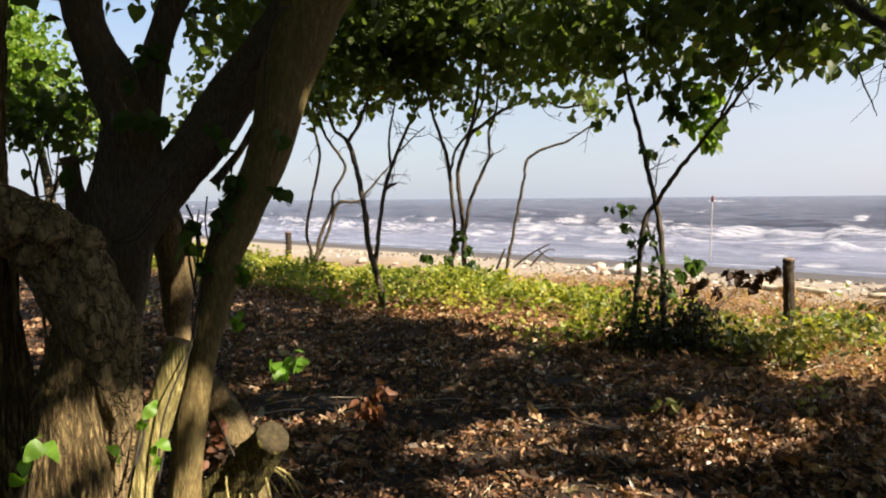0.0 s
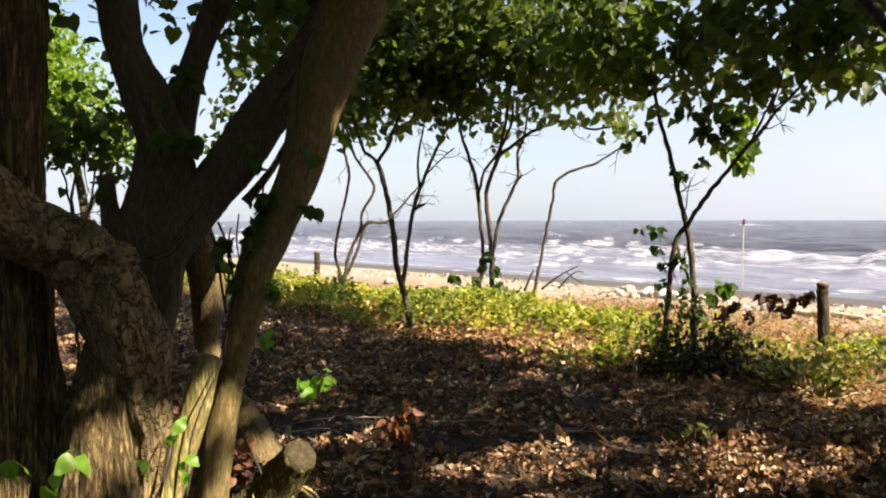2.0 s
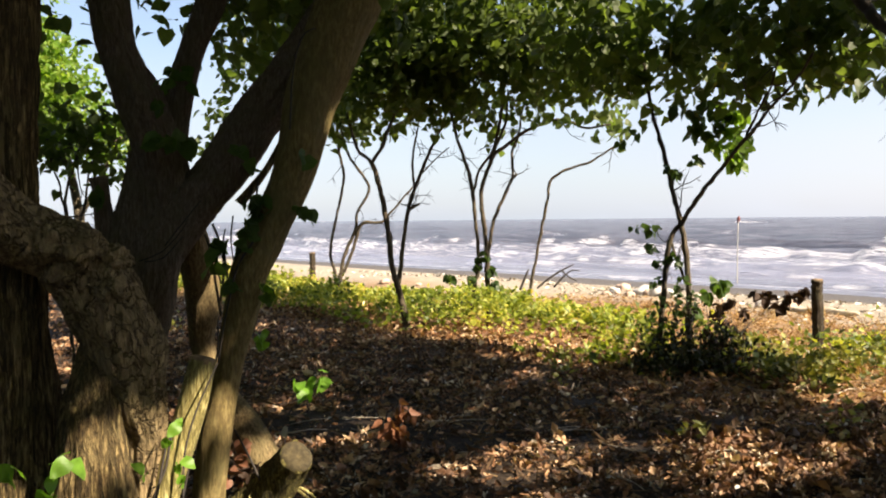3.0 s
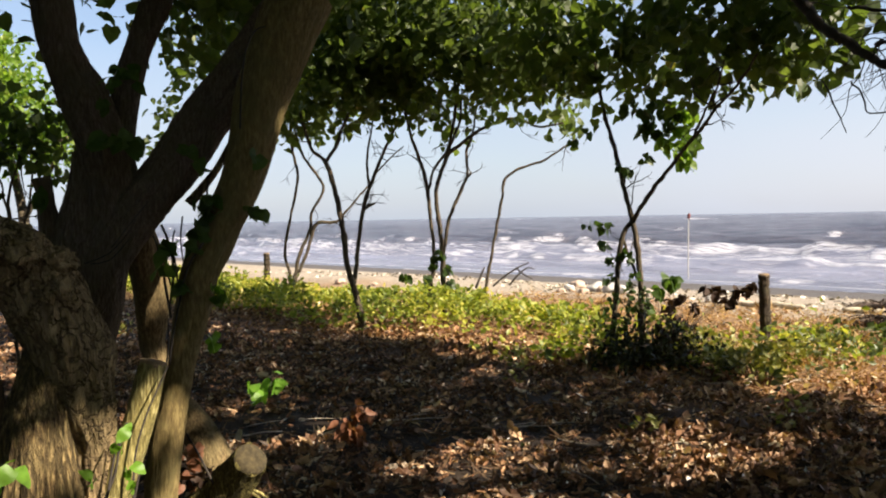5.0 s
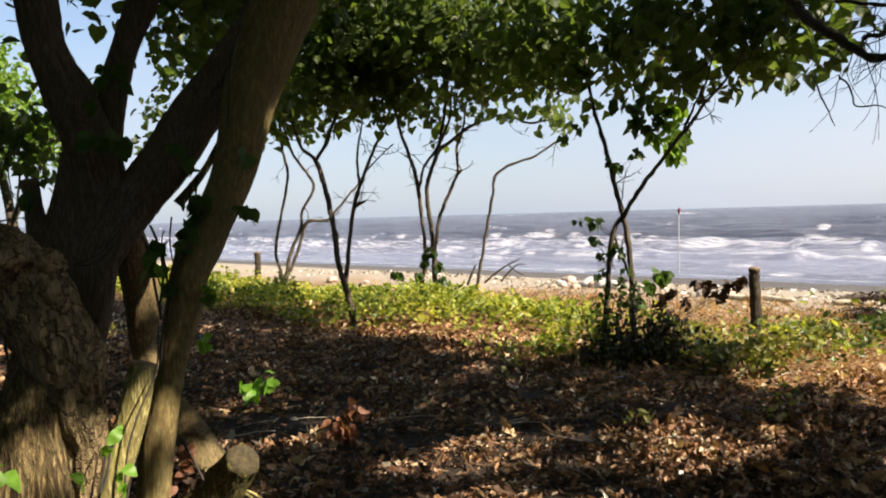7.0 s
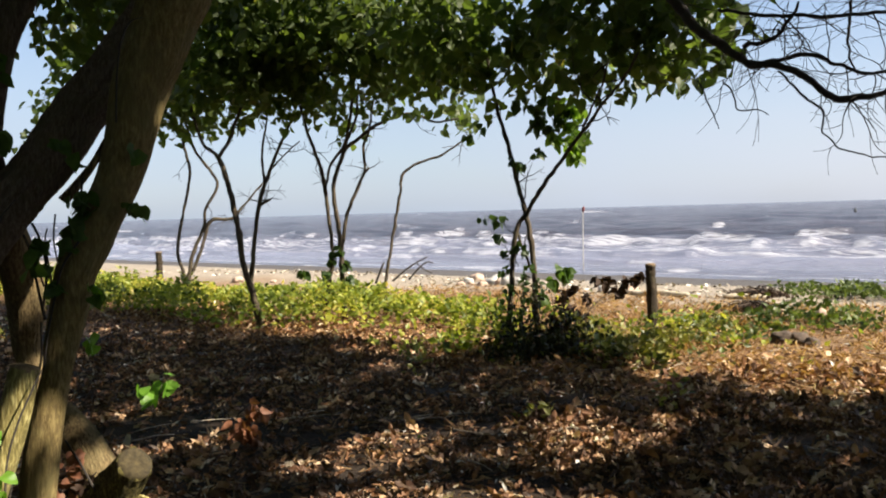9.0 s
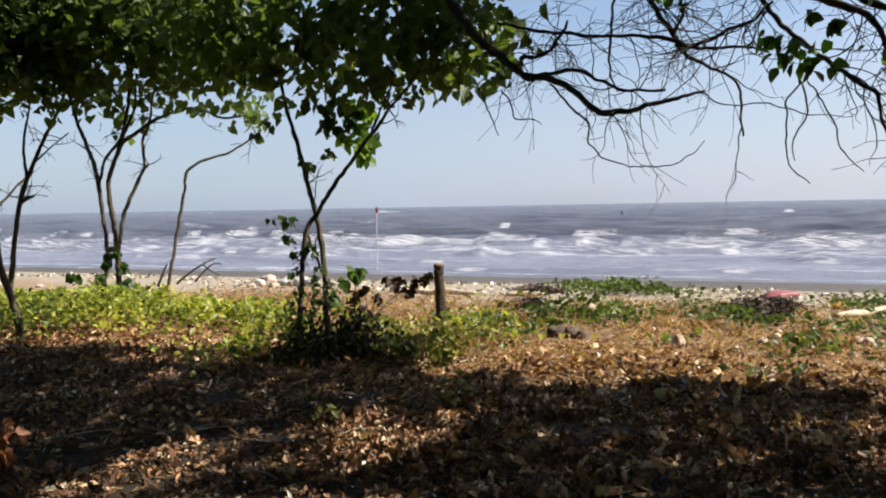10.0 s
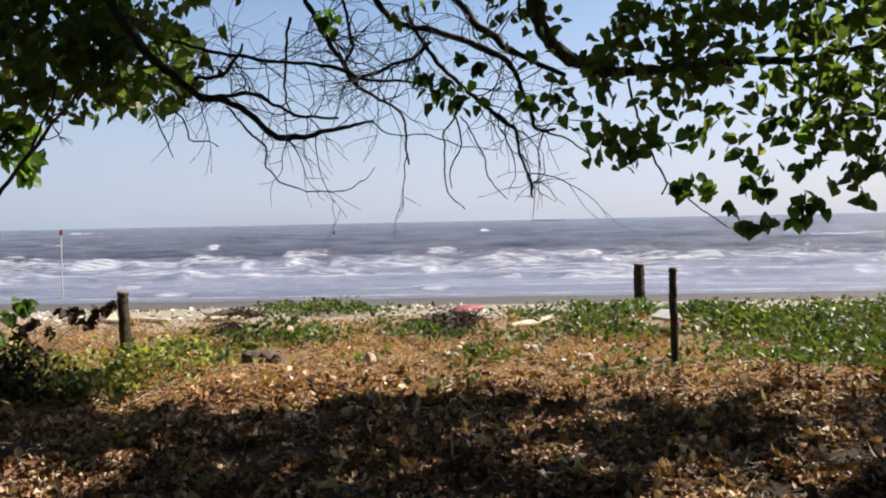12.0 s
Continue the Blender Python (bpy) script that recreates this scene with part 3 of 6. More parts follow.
STEM_G = [(-1.6, 2.3, 1.93, 0.0987), (-1.53, 2.36, 1.79, 0.1015), (-1.45, 2.43, 1.64, 0.1047), (-1.37, 2.5, 1.53, 0.1043), (-1.3, 2.56, 1.48, 0.1013), (-1.23, 2.61, 1.43, 0.109), (-1.17, 2.65, 1.34, 0.1223), (-1.12, 2.67, 1.23, 0.1292), (-1.07, 2.69, 1.11, 0.1245), (-1.06, 2.71, 0.99, 0.1099), (-1.05, 2.73, 0.88, 0.0931), (-1.05, 2.76, 0.78, 0.0742), (-1.06, 2.78, 0.65, 0.0667), (-1.06, 2.79, 0.5, 0.0773), (-1.06, 2.79, 0.19, 0.098)]
STEM_H = [(-1.18, 2.6, 0.22, 0.198), (-1.17, 2.6, 0.46, 0.1594), (-1.16, 2.6, 0.61, 0.1383), (-1.16, 2.6, 0.73, 0.121), (-1.16, 2.61, 0.84, 0.1042), (-1.16, 2.63, 0.95, 0.0877), (-1.16, 2.65, 1.03, 0.0768), (-1.16, 2.68, 1.11, 0.0659), (-1.16, 2.72, 1.2, 0.0511)]
STEM_I = [(-1.51, 2.71, 0.14, 0.2083), (-1.50, 2.72, 0.54, 0.1585), (-1.48, 2.73, 0.81, 0.1306), (-1.48, 2.73, 1.05, 0.1223), (-1.49, 2.72, 1.33, 0.1178), (-1.50, 2.72, 1.62, 0.1132), (-1.50, 2.71, 1.92, 0.1204), (-1.50, 2.71, 2.19, 0.1277), (-1.51, 2.71, 2.49, 0.1154), (-1.55, 2.69, 2.86, 0.0760)]
CUT_J = [(-1.03, 2.78, 0.32, 0.067), (-1.01, 2.79, 0.5, 0.061), (-0.98, 2.8, 0.6, 0.0571), (-0.94, 2.8, 0.72, 0.0549), (-0.9, 2.81, 0.84, 0.053), (-0.87, 2.81, 0.95, 0.0509), (-0.85, 2.82, 1.04, 0.0469)]
STUMP_K = [(-0.98, 3.42, 0.05, 0.13), (-0.88, 3.38, 0.21, 0.1184), (-0.77, 3.34, 0.35, 0.1071), (-0.68, 3.28, 0.46, 0.0860), (-0.59, 3.2, 0.57, 0.0700)]
STUB_L = [(-1.33, 3.22, 1.42, 0.0696), (-1.35, 3.2, 1.53, 0.0461), (-1.36, 3.19, 1.62, 0.0367), (-1.36, 3.18, 1.67, 0.0343), (-1.37, 3.18, 1.72, 0.0365)]
LINK = [(-0.81, 3.21, 1.61, 0.0230), (-0.76, 3.22, 1.67, 0.0185), (-0.70, 3.23, 1.75, 0.0139), (-0.65, 3.24, 1.84, 0.0139), (-0.62, 3.25, 1.89, 0.0116)]

for nm, rows, seed in (("trunk", STEM_E, 1), ("trunk", STEM_I, 2), ("trunk", STEM_F, 3), ("trunk", STEM_H, 4), ("trunk", STEM_D, 5), ("limb", STEM_G, 6), ("limb", LIMB_A, 7), ("limb", LIMB_B, 8), ("limb", LIMB_C, 9), ("limb", LINK, 10)):
    big = rows[0][3] > 0.05
    limb(nm, under(old_tree, rows), {1: BARK_DARK, 3: BARK_SMOOTH, 5: BARK_STEM, 6: BARK_CRACKED, 7: BARK_DARK, 8: BARK_DARK, 9: BARK_DARK}.get(seed, BARK), old_tree, 96 if big else 12, 0.018 if big else 0.03, (0.07 if seed in (3, 5) else 0.17) if big else 0.1, seed=seed * 3.7, grain=9)
lopped = limb("lopped_limb", under(old_tree, CUT_J), BARK_YOUNG, old_tree, 36, 0.016, 0.09, "pale yellow-brown limb sawn off short", 31)
cut_face(under(old_tree, CUT_J), lopped)
stump = limb("lopped_limb", under(old_tree, STUMP_K), BARK_MOSSY, old_tree, 64, 0.014, 0.24, "thick mossy sawn-off stub near the ground", 37)
cut_face(under(old_tree, STUMP_K), stump, label="weathered brown sawn end of the wood", mat=plain("weathered_cut", (0.06, 0.045, 0.02), 0.95, 0.6, 40, 0, 0.8))
pick = np.random.default_rng(29)
for _ in range(16):                            # fibrous roots at the foot of the leaning stem
    x, y, g, run = -0.74 + pick.normal() * 0.05, 3.36 + pick.normal() * 0.04, pick.uniform(-2.6, 0.4), pick.uniform(0.08, 0.22)
    z = 0.36 + pick.uniform(-0.04, 0.1)
    limb("root", under(old_tree, [(x, y, z, 0.007), (x + 0.5 * run * math.cos(g), y + 0.5 * run * math.sin(g), z - 0.05, 0.006), (x + run * math.cos(g + 0.4), y + run * math.sin(g + 0.4), z - 0.2, 0.004)]), BARK_YOUNG, old_tree, 6, 0.03, 0.0)
stub = limb("branch_stub", under(old_tree, STUB_L), BARK_DARK, old_tree, 20, 0.02, 0.16, "", 41)


def knot(at, r, parent, seed):
    """A burl: a knobbly swelling of the bark."""
    bm = bmesh.new()
    bmesh.ops.create_icosphere(bm, subdivisions=4, radius=1.0)
    for v in bm.verts:
        k = 1 + 0.4 * noise.noise(v.co * 1.8 + Vector((seed, 0, 0))) - 0.35 * abs(noise.noise(v.co * 4.5 + Vector((0, seed, 0)))) + 0.12 * noise.noise(v.co * 11)
        v.co = Vector(at) + v.co * r * k
    me = bpy.data.meshes.new("burl")
    bm.to_mesh(me)
    bm.free()
    me.materials.append(BARK_CRACKED)
    me.polygons.foreach_set("use_smooth", [True] * len(me.polygons))
    return part("burl", me, parent)


KNOT = [(-1.16, 2.54, 1.46, 0.0804), (-1.22, 2.5, 1.47, 0.0648), (-1.1, 2.6, 1.33, 0.075), (-1.22, 2.55, 1.38, 0.0662), (-1.06, 2.6, 1.42, 0.0487)]
for i, (x, y, z, r) in enumerate(under(old_tree, KNOT)):
    knot((x, y, z), r, old_tree, 5 + i)

# shoots and creepers that climb it
VINES = [
    [(-0.80, 3.00, 1.26, 0.0065), (-0.81, 3.00, 1.37, 0.0065), (-0.82, 3.00, 1.46, 0.0054), (-0.81, 3.00, 1.51, 0.0043)],
    [(-0.83, 2.99, 1.18, 0.0086), (-0.85, 2.99, 1.31, 0.0086), (-0.86, 2.98, 1.41, 0.0064), (-0.88, 2.98, 1.48, 0.0043)],
    [(-0.98, 2.58, 1.41, 0.0037), (-0.91, 2.60, 1.44, 0.0037), (-0.85, 2.62, 1.51, 0.0030), (-0.83, 2.63, 1.55, 0.0019)],
    [(-0.55, 2.96, 1.88, 0.0064), (-0.54, 2.96, 2.05, 0.0063), (-0.52, 2.96, 2.17, 0.0063), (-0.49, 2.97, 2.24, 0.0063), (-0.45, 2.98, 2.26, 0.0042)],
    [(-0.93, 2.81, 0.54, 0.0061), (-0.90, 2.82, 0.70, 0.0061), (-0.88, 2.82, 0.85, 0.0061), (-0.81, 2.84, 1.03, 0.0062), (-0.80, 2.85, 1.19, 0.0041)],
    [(-0.98, 2.63, 0.51, 0.0077), (-0.95, 2.64, 0.66, 0.0077), (-0.93, 2.65, 0.77, 0.0058), (-0.89, 2.66, 0.87, 0.0058)],
]
VINES += [
    [(-0.68, 3.0, 1.69, 0.0065), (-0.69, 3.0, 1.62, 0.0065), (-0.68, 3.0, 1.55, 0.0043)],
    [(-0.86, 3.0, 1.53, 0.0086), (-0.83, 3.0, 1.45, 0.0086), (-0.82, 3.0, 1.34, 0.0076), (-0.84, 3.0, 1.21, 0.0065)],
    [(-0.89, 3.0, 1.49, 0.0065), (-0.86, 3.0, 1.41, 0.0065), (-0.83, 3.0, 1.3, 0.0054)],
    [(-0.78, 3.0, 1.56, 0.0054), (-0.79, 3.0, 1.47, 0.0054), (-0.78, 3.0, 1.38, 0.0043)],
    [(-0.7, 2.98, 1.46, 0.0075), (-0.76, 2.98, 1.37, 0.0075), (-0.79, 2.98, 1.26, 0.0064), (-0.82, 2.98, 1.13, 0.0065), (-0.84, 2.98, 1.0, 0.0054)],
    [(-0.9, 2.6, 1.46, 0.0047), (-0.86, 2.65, 1.53, 0.0042), (-0.81, 2.7, 1.61, 0.0035)],
    [(-0.95, 2.55, 1.41, 0.0037), (-0.9, 2.58, 1.42, 0.0037), (-0.84, 2.6, 1.49, 0.0028)],
    [(-0.9, 2.72, 0.56, 0.0059), (-0.89, 2.72, 0.73, 0.0059), (-0.85, 2.72, 0.87, 0.0059), (-0.8, 2.74, 0.99, 0.005), (-0.78, 2.76, 1.04, 0.004)],
    [(-1.0, 2.7, 0.57, 0.0079), (-0.95, 2.7, 0.69, 0.0079), (-0.93, 2.7, 0.79, 0.0059), (-0.89, 2.7, 0.86, 0.0049)],
]
for rows in VINES:
    limb("vine", under(old_tree, [(x, y, z, 0.6 * r) for x, y, z, r in rows]), TWIG, old_tree, 7, 0.03, 0.0)

CROWN_OLD = [(-1.65, 3.43, 2.60, 0.16), (-0.92, 4.31, 2.68, 0.25), (-0.99, 4.09, 2.79, 0.45), (-0.50, 3.98, 2.90, 0.5), (-0.23, 4.21, 3.50, 0.55), (-0.55, 3.57, 3.18, 0.8), (-1.08, 3.23, 3.6, 0.6), (-1.37, 2.89, 3.45, 0.7), (0.22, 4.21, 3.85, 0.6)]


# where the sun is let through the added roof of leaves: patches of ground with x, y, half-widths and how open they are
GAPS = [(-2.05, 3.3, 1.4, 0.75, 0.72), (-1.1, 3.1, 0.5, 0.4, 0.85), (-0.5, 5.4, 0.2, 0.16, 1.0), (-1.3, 6.42, 0.18, 0.16, 0.9), (-0.86, 5.41, 0.35, 0.15, 0.8), (-4.0, 8.3, 0.4, 0.5, 0.8), (-4.7, 9.9, 0.8, 0.9, 1.0),
        (0.64, 5.06, 0.5, 0.16, 0.84), (1.1, 5.12, 0.5, 0.17, 0.84), (1.5, 5.2, 0.4, 0.14, 0.8), (1.9, 4.6, 0.5, 0.2, 0.7), (1.8, 4.95, 0.35, 0.3, 0.6), (1.75, 5.8, 0.15, 0.1, 0.8), (0.25, 4.7, 0.5, 0.25, 0.7), (1.6, 4.2, 0.5, 0.4, 0.6), (2.1, 5.2, 0.2, 0.12, 0.5),
        (0.3, 4.05, 0.6, 0.3, 0.84), (1.2, 3.8, 0.6, 0.3, 0.76), (1.5, 4.6, 0.5, 0.25, 0.74), (2.2, 4.0, 0.5, 0.3, 0.6), (-4.14, 8.7, 0.5, 0.5, 0.9), (-0.3, 3.7, 0.4, 0.3, 0.82),
        (3.2, 4.8, 0.25, 0.12, 0.6), (3.5, 3.35, 0.4, 0.2, 0.6), (4.3, 3.64, 0.35, 0.15, 0.7), (4.85, 3.36, 0.45, 0.2, 1.0), (5.5, 3.11, 0.4, 0.2, 1.0), (4.3, 2.9, 0.6, 0.25, 0.7), (6.4, 3.1, 0.4, 0.3, 0.8), (2.6, 5.0, 0.5, 0.2, 0.6), (2.9, 4.4, 0.4, 0.25, 0.48), (4.7, 2.4, 0.9, 0.7, 0.66), (5.6, 1.6, 1.0, 0.7, 0.64), (6.6, 2.3, 0.8, 0.5, 0.62), (4.0, 1.9, 0.8, 0.6, 0.55)]
# how far towards the sea the shade of the added high leaves reaches, along the shore
EDGE_A = [-14, -10.2, -8.2, -7.2, -6.2, -5.2, -4.9, -4.75, -3.45, -3.25, -2.9, -2.2, -1.6, -1.2, -0.7, -0.2, 0.3, 1.3, 2.1, 3.0, 6.0]
EDGE_S = [7.6, 7.1, 6.5, 6.3, 6.15, 6.3, 6.75, 7.4, 7.4, 6.7, 6.65, 6.7, 6.5, 6.7, 7.0, 6.97, 6.82, 6.7, 7.0, 6.85, 7.0]
# sprays and stems set in full sun by holes in the added leaves: x, y, z and half-width
SUNNED = [(2.93, 7.87, 2.3, 0.27), (3.42, 6.1, 2.85, 0.4), (1.9, 8.5, 2.9, 0.3), (-0.62, 3.22, 0.52, 0.28), (4.45, 1.1, 2.3, 0.5),
          (-1.52, 2.6, 0.4, 0.18), (-1.08, 2.47, 0.4, 0.09), (-0.9, 2.78, 0.8, 0.15), (-0.86, 2.96, 0.8, 0.12), (-0.84, 2.98, 0.5, 0.11), (-1.03, 3.56, 0.9, 0.15), (-1.08, 3.58, 1.2, 0.16), (-0.98, 2.66, 0.85, 0.1), (-0.7, 3.3, 0.4, 0.2)]
LEAN_X, LEAN_Y = math.sin(az) / math.tan(el), math.cos(az) / math.tan(el)


def sunny(x, y):
    """True where the sun reaches the shaded ground: flecks and streaks, thick in the patches and rare elsewhere."""
    w = np.zeros_like(x)
    for x0, y0, rx, ry, part_open in GAPS:
        w = np.maximum(w, part_open * np.exp(-((((x - x0) / rx) ** 2 + ((y - y0) / ry) ** 2) ** 1.5)))
    n = 0.6 * soft_noise(x * 1.3 + 7, y * 2.8) + 0.4 * soft_noise(x * 2.9, y * 5.5 + 3)
    return n > 0.875 - 0.83 * w


def unsunned(mid, clear=1.0):
    """True for the leaves that keep clear of the sprays and stems in full sun."""
    keep = np.ones(len(mid), bool)
    for x, y, z, r in SUNNED:
        up = mid[:, 2] - z
        keep &= (np.hypot(mid[:, 0] - LEAN_X * up - x, mid[:, 1] - LEAN_Y * up - y) > r) | (up < clear)
    return keep


def thinned(cloud, form, test):
    """The leaves of a cloud whose middles pass a test."""
    v = cloud[0].reshape(-1, len(form[0]), 3)
    v = v[test(v.mean(1))]
    return v.reshape(-1, 3), cloud[1][: len(v) * len(form[1])]


def leaf_roof(x0, x1, y0, y1, per_m2, low=4.7, high=6.6, size=0.2, clump=5):
    """Unseen crown leaves added to cast shade: clumps over a stretch of ground, open at the gaps and cut off along the
    shade's edge.
    """
    n = int((x1 - x0) * (y1 - y0) * per_m2 / clump)
    c = np.stack([rng.uniform(x0, x1, n), rng.uniform(y0, y1, n), rng.uniform(low, high, n)], -1)
    c[:, 2] += 0.12 * np.clip(SEA_X * c[:, 0] + SEA_Y * c[:, 1] - 6, 0, 5)
    c = np.repeat(c, clump, 0)
    pos = c + rng.normal(size=c.shape) * np.array([0.22, 0.22, 0.15])
    tip = unit(len(pos)) + np.array([0, 0, -0.3])
    mid = pos + 0.45 * size * tip / np.linalg.norm(tip, axis=1)[:, None]
    lit_x, lit_y = mid[:, 0] - LEAN_X * mid[:, 2], mid[:, 1] - LEAN_Y * mid[:, 2]
    s, a = SEA_X * lit_x + SEA_Y * lit_y, SEA_Y * lit_x - SEA_X * lit_y
    keep = ~sunny(lit_x, lit_y) & (mid[:, 2] - 1.5 > 0.32 * np.hypot(mid[:, 0], mid[:, 1]))
    keep &= s < np.interp(a, EDGE_A, EDGE_S) + 0.12 * np.sin(5.1 * a) + 0.3 * (soft_noise(lit_x * 2.5, lit_y * 2.5) - 0.5)
    keep &= unsunned(mid) & ~((a < -8.0) & (s > 5.1) & (s < 6.2))
    pos, tip = pos[keep], tip[keep]
    return scatter(OVAL, pos, tip, unit(len(pos)) * 0.6 + np.array([0, 0, 0.8]), size * rng.uniform(0.7, 1.2, len(pos)))


# unseen blobs of leaves added high up to keep sun off the trunk
THICK = [(1.7, 1.4, 5.4, 0.6), (0.8, 1.5, 5.3, 0.7), (0.0, 1.8, 5.3, 0.7), (0.0, 2.6, 5.3, 0.85), (1.0, 2.3, 5.3, 0.85), (1.8, 2.1, 5.4, 0.6), (-0.8, 3.0, 5.3, 0.9), (0.6, 3.2, 5.6, 0.8), (2.5, 2.2, 5.7, 0.5)]
# unseen leaves added up the sun's path from each limb to shade it
OVERHEAD = []
for rows, low, wide in ((STEM_D, 1.35, 0.45), (LIMB_A, 1.3, 0.34), (LIMB_B, 1.3, 0.34), (LIMB_C, 1.3, 0.34), (STEM_G, 1.25, 0.16), (STEM_H, 0.84, 0.22), (STEM_I, 1.0, 0.34), (STEM_E, 1.2, 0.34)):
    for x, y, z, r in smooth_line(rows, 0.3):
        if low < z < 3.6:
            OVERHEAD.append((x + LEAN_X * (5.0 - z), y + LEAN_Y * (5.0 - z), 5.0 + 0.3 * math.sin(7 * x + 3 * z), wide))
# visible crown leaves first, then the unseen ones that only cast shade
lc = [leaf_cloud(CROWN_OLD, 950, 0.08), thinned(leaf_cloud(THICK, 300, 0.16, OVAL), OVAL, unsunned), thinned(leaf_cloud(OVERHEAD, 480, 0.17, OVAL, 12, 0.1), OVAL, unsunned), leaf_roof(-8, 2.0, -4, 9, 310, size=0.21)]
v, f = join(lc)
part("crown", mesh_of("crown", v - np.array(old_tree.location), f, LEAF, False), old_tree)

# ---------------------------------------------------------------- the slim trees along the shore
def slim_tree(label, stems, blobs, at, density=300, size=0.135, mat=BARK_THIN, shoots=4):
    t = thing("sapling", label, "tree", "slim trees along the beach", at=at)
    extra = []
    for n, rows in enumerate(stems):
        rows = [(x, y, z, 0.82 * r) for x, y, z, r in rows]
        limb("trunk" if n == 0 else "limb", under(t, rows), mat, t, 12, 0.045, 0.12, seed=n * 2.3 + at[0], grain=4, kink=0.014)
        extra += twigs(under(t, rows), shoots, 0.45, 0.008, 0.45, -0.1)
    tagged(part("fine_branching", mesh_of("fine_branching", *join(extra), TWIG), t), kind="stuff")
    v, f = thinned(leaf_cloud(blobs, density, size), HEART, lambda mid: unsunned(mid, 0.3))
    part("crown", mesh_of("crown", v - np.array(t.location), f, LEAF, False), t)
    return t


slim_tree("slender crooked tree with leaning stems and thin crown", [
    [(-1.88, 13.88, 0.10, 0.0402), (-1.82, 13.89, 0.45, 0.0402), (-1.73, 13.90, 0.93, 0.0402), (-1.53, 13.93, 1.37, 0.0352), (-1.50, 13.93, 1.67, 0.0301), (-1.29, 13.95, 2.05, 0.0301), (-1.36, 13.94, 2.30, 0.0301), (-1.63, 13.91, 2.69, 0.0300), (-1.78, 13.90, 3.25, 0.0249)],
    [(-1.89, 13.88, 0.40, 0.0301), (-1.90, 13.88, 0.65, 0.0351), (-1.97, 13.87, 0.95, 0.0351), (-1.92, 13.88, 1.35, 0.0300), (-1.78, 13.90, 1.95, 0.0300), (-1.72, 13.90, 2.35, 0.0300), (-1.79, 13.89, 2.75, 0.0300), (-1.84, 13.89, 3.45, 0.0249)],
    [(-1.82, 13.89, 0.45, 0.0351), (-1.59, 13.92, 1.00, 0.0352), (-1.42, 13.94, 1.47, 0.0402), (-1.07, 13.97, 1.51, 0.0302), (-0.86, 13.98, 1.73, 0.0252), (-0.51, 14.00, 2.13, 0.0202)],
], [(-3.28, 12.59, 4.00, 0.42), (-3.46, 12.54, 3.36, 0.35), (-3.02, 12.65, 4.54, 0.45), (-3.21, 12.61, 2.97, 0.25), (-3.59, 12.50, 2.73, 0.2), (-1.87, 13.38, 3.04, 0.5), (-1.39, 13.44, 3.67, 0.8), (-2.06, 12.85, 3.76, 0.8), (-1.69, 12.90, 4.59, 1), (-1.23, 12.95, 5.15, 1)], (-1.9, 14.0, 0), 400)
slim_tree("slim leaning tree with dark stem forking under its crown", [
    [(-0.44, 11.00, -0.13, 0.0717), (-0.50, 11.00, 0.07, 0.0637), (-0.57, 11.00, 0.43, 0.0557), (-0.68, 10.99, 0.83, 0.0516), (-0.76, 10.98, 1.47, 0.0475), (-0.86, 10.98, 2.02, 0.0434), (-0.97, 10.97, 2.33, 0.0394), (-1.06, 10.96, 2.44, 0.0315), (-1.17, 10.95, 2.55, 0.0275), (-1.29, 10.93, 3.04, 0.0235)],
    [(-0.97, 10.97, 2.33, 0.0315), (-0.82, 10.98, 2.56, 0.0315), (-0.70, 10.99, 2.87, 0.0276), (-0.50, 11.00, 3.35, 0.0236)],
], [(-0.92, 11.27, 3.40, 0.7), (-0.47, 12.00, 3.44, 0.5), (-0.65, 10.99, 4.13, 0.9), (-0.11, 11.51, 3.68, 0.7), (-0.02, 11.01, 4.45, 0.9)], (-0.4, 11.0, 0), 400)
slim_tree("slim pale-barked tree with a broken side stub", [
    [(-0.68, 11.99, 0.42, 0.0434), (-0.64, 11.99, 0.77, 0.0433), (-0.57, 12.00, 1.29, 0.0389), (-0.50, 12.00, 1.72, 0.0389), (-0.37, 12.01, 2.10, 0.0345), (-0.21, 12.01, 2.49, 0.0302), (-0.07, 12.01, 2.77, 0.0259), (0.14, 12.01, 3.26, 0.0215)],
    [(-0.41, 12.01, 2.02, 0.0259), (-0.43, 12.00, 2.45, 0.0216), (-0.37, 12.01, 2.83, 0.0172), (-0.31, 12.01, 3.18, 0.0172)],
    [(-0.32, 12.01, 2.22, 0.0173), (-0.13, 12.01, 2.42, 0.0129), (0.13, 12.01, 2.64, 0.0104)],
    [(-0.49, 12.00, 1.70, 0.0346), (-0.41, 12.00, 1.75, 0.0259), (-0.32, 12.01, 1.78, 0.0173)],
], [(0.14, 12.01, 3.60, 0.6), (-0.29, 12.01, 3.86, 0.6), (-0.37, 12.01, 4.63, 0.8)], (-0.7, 12.0, 0), 400)
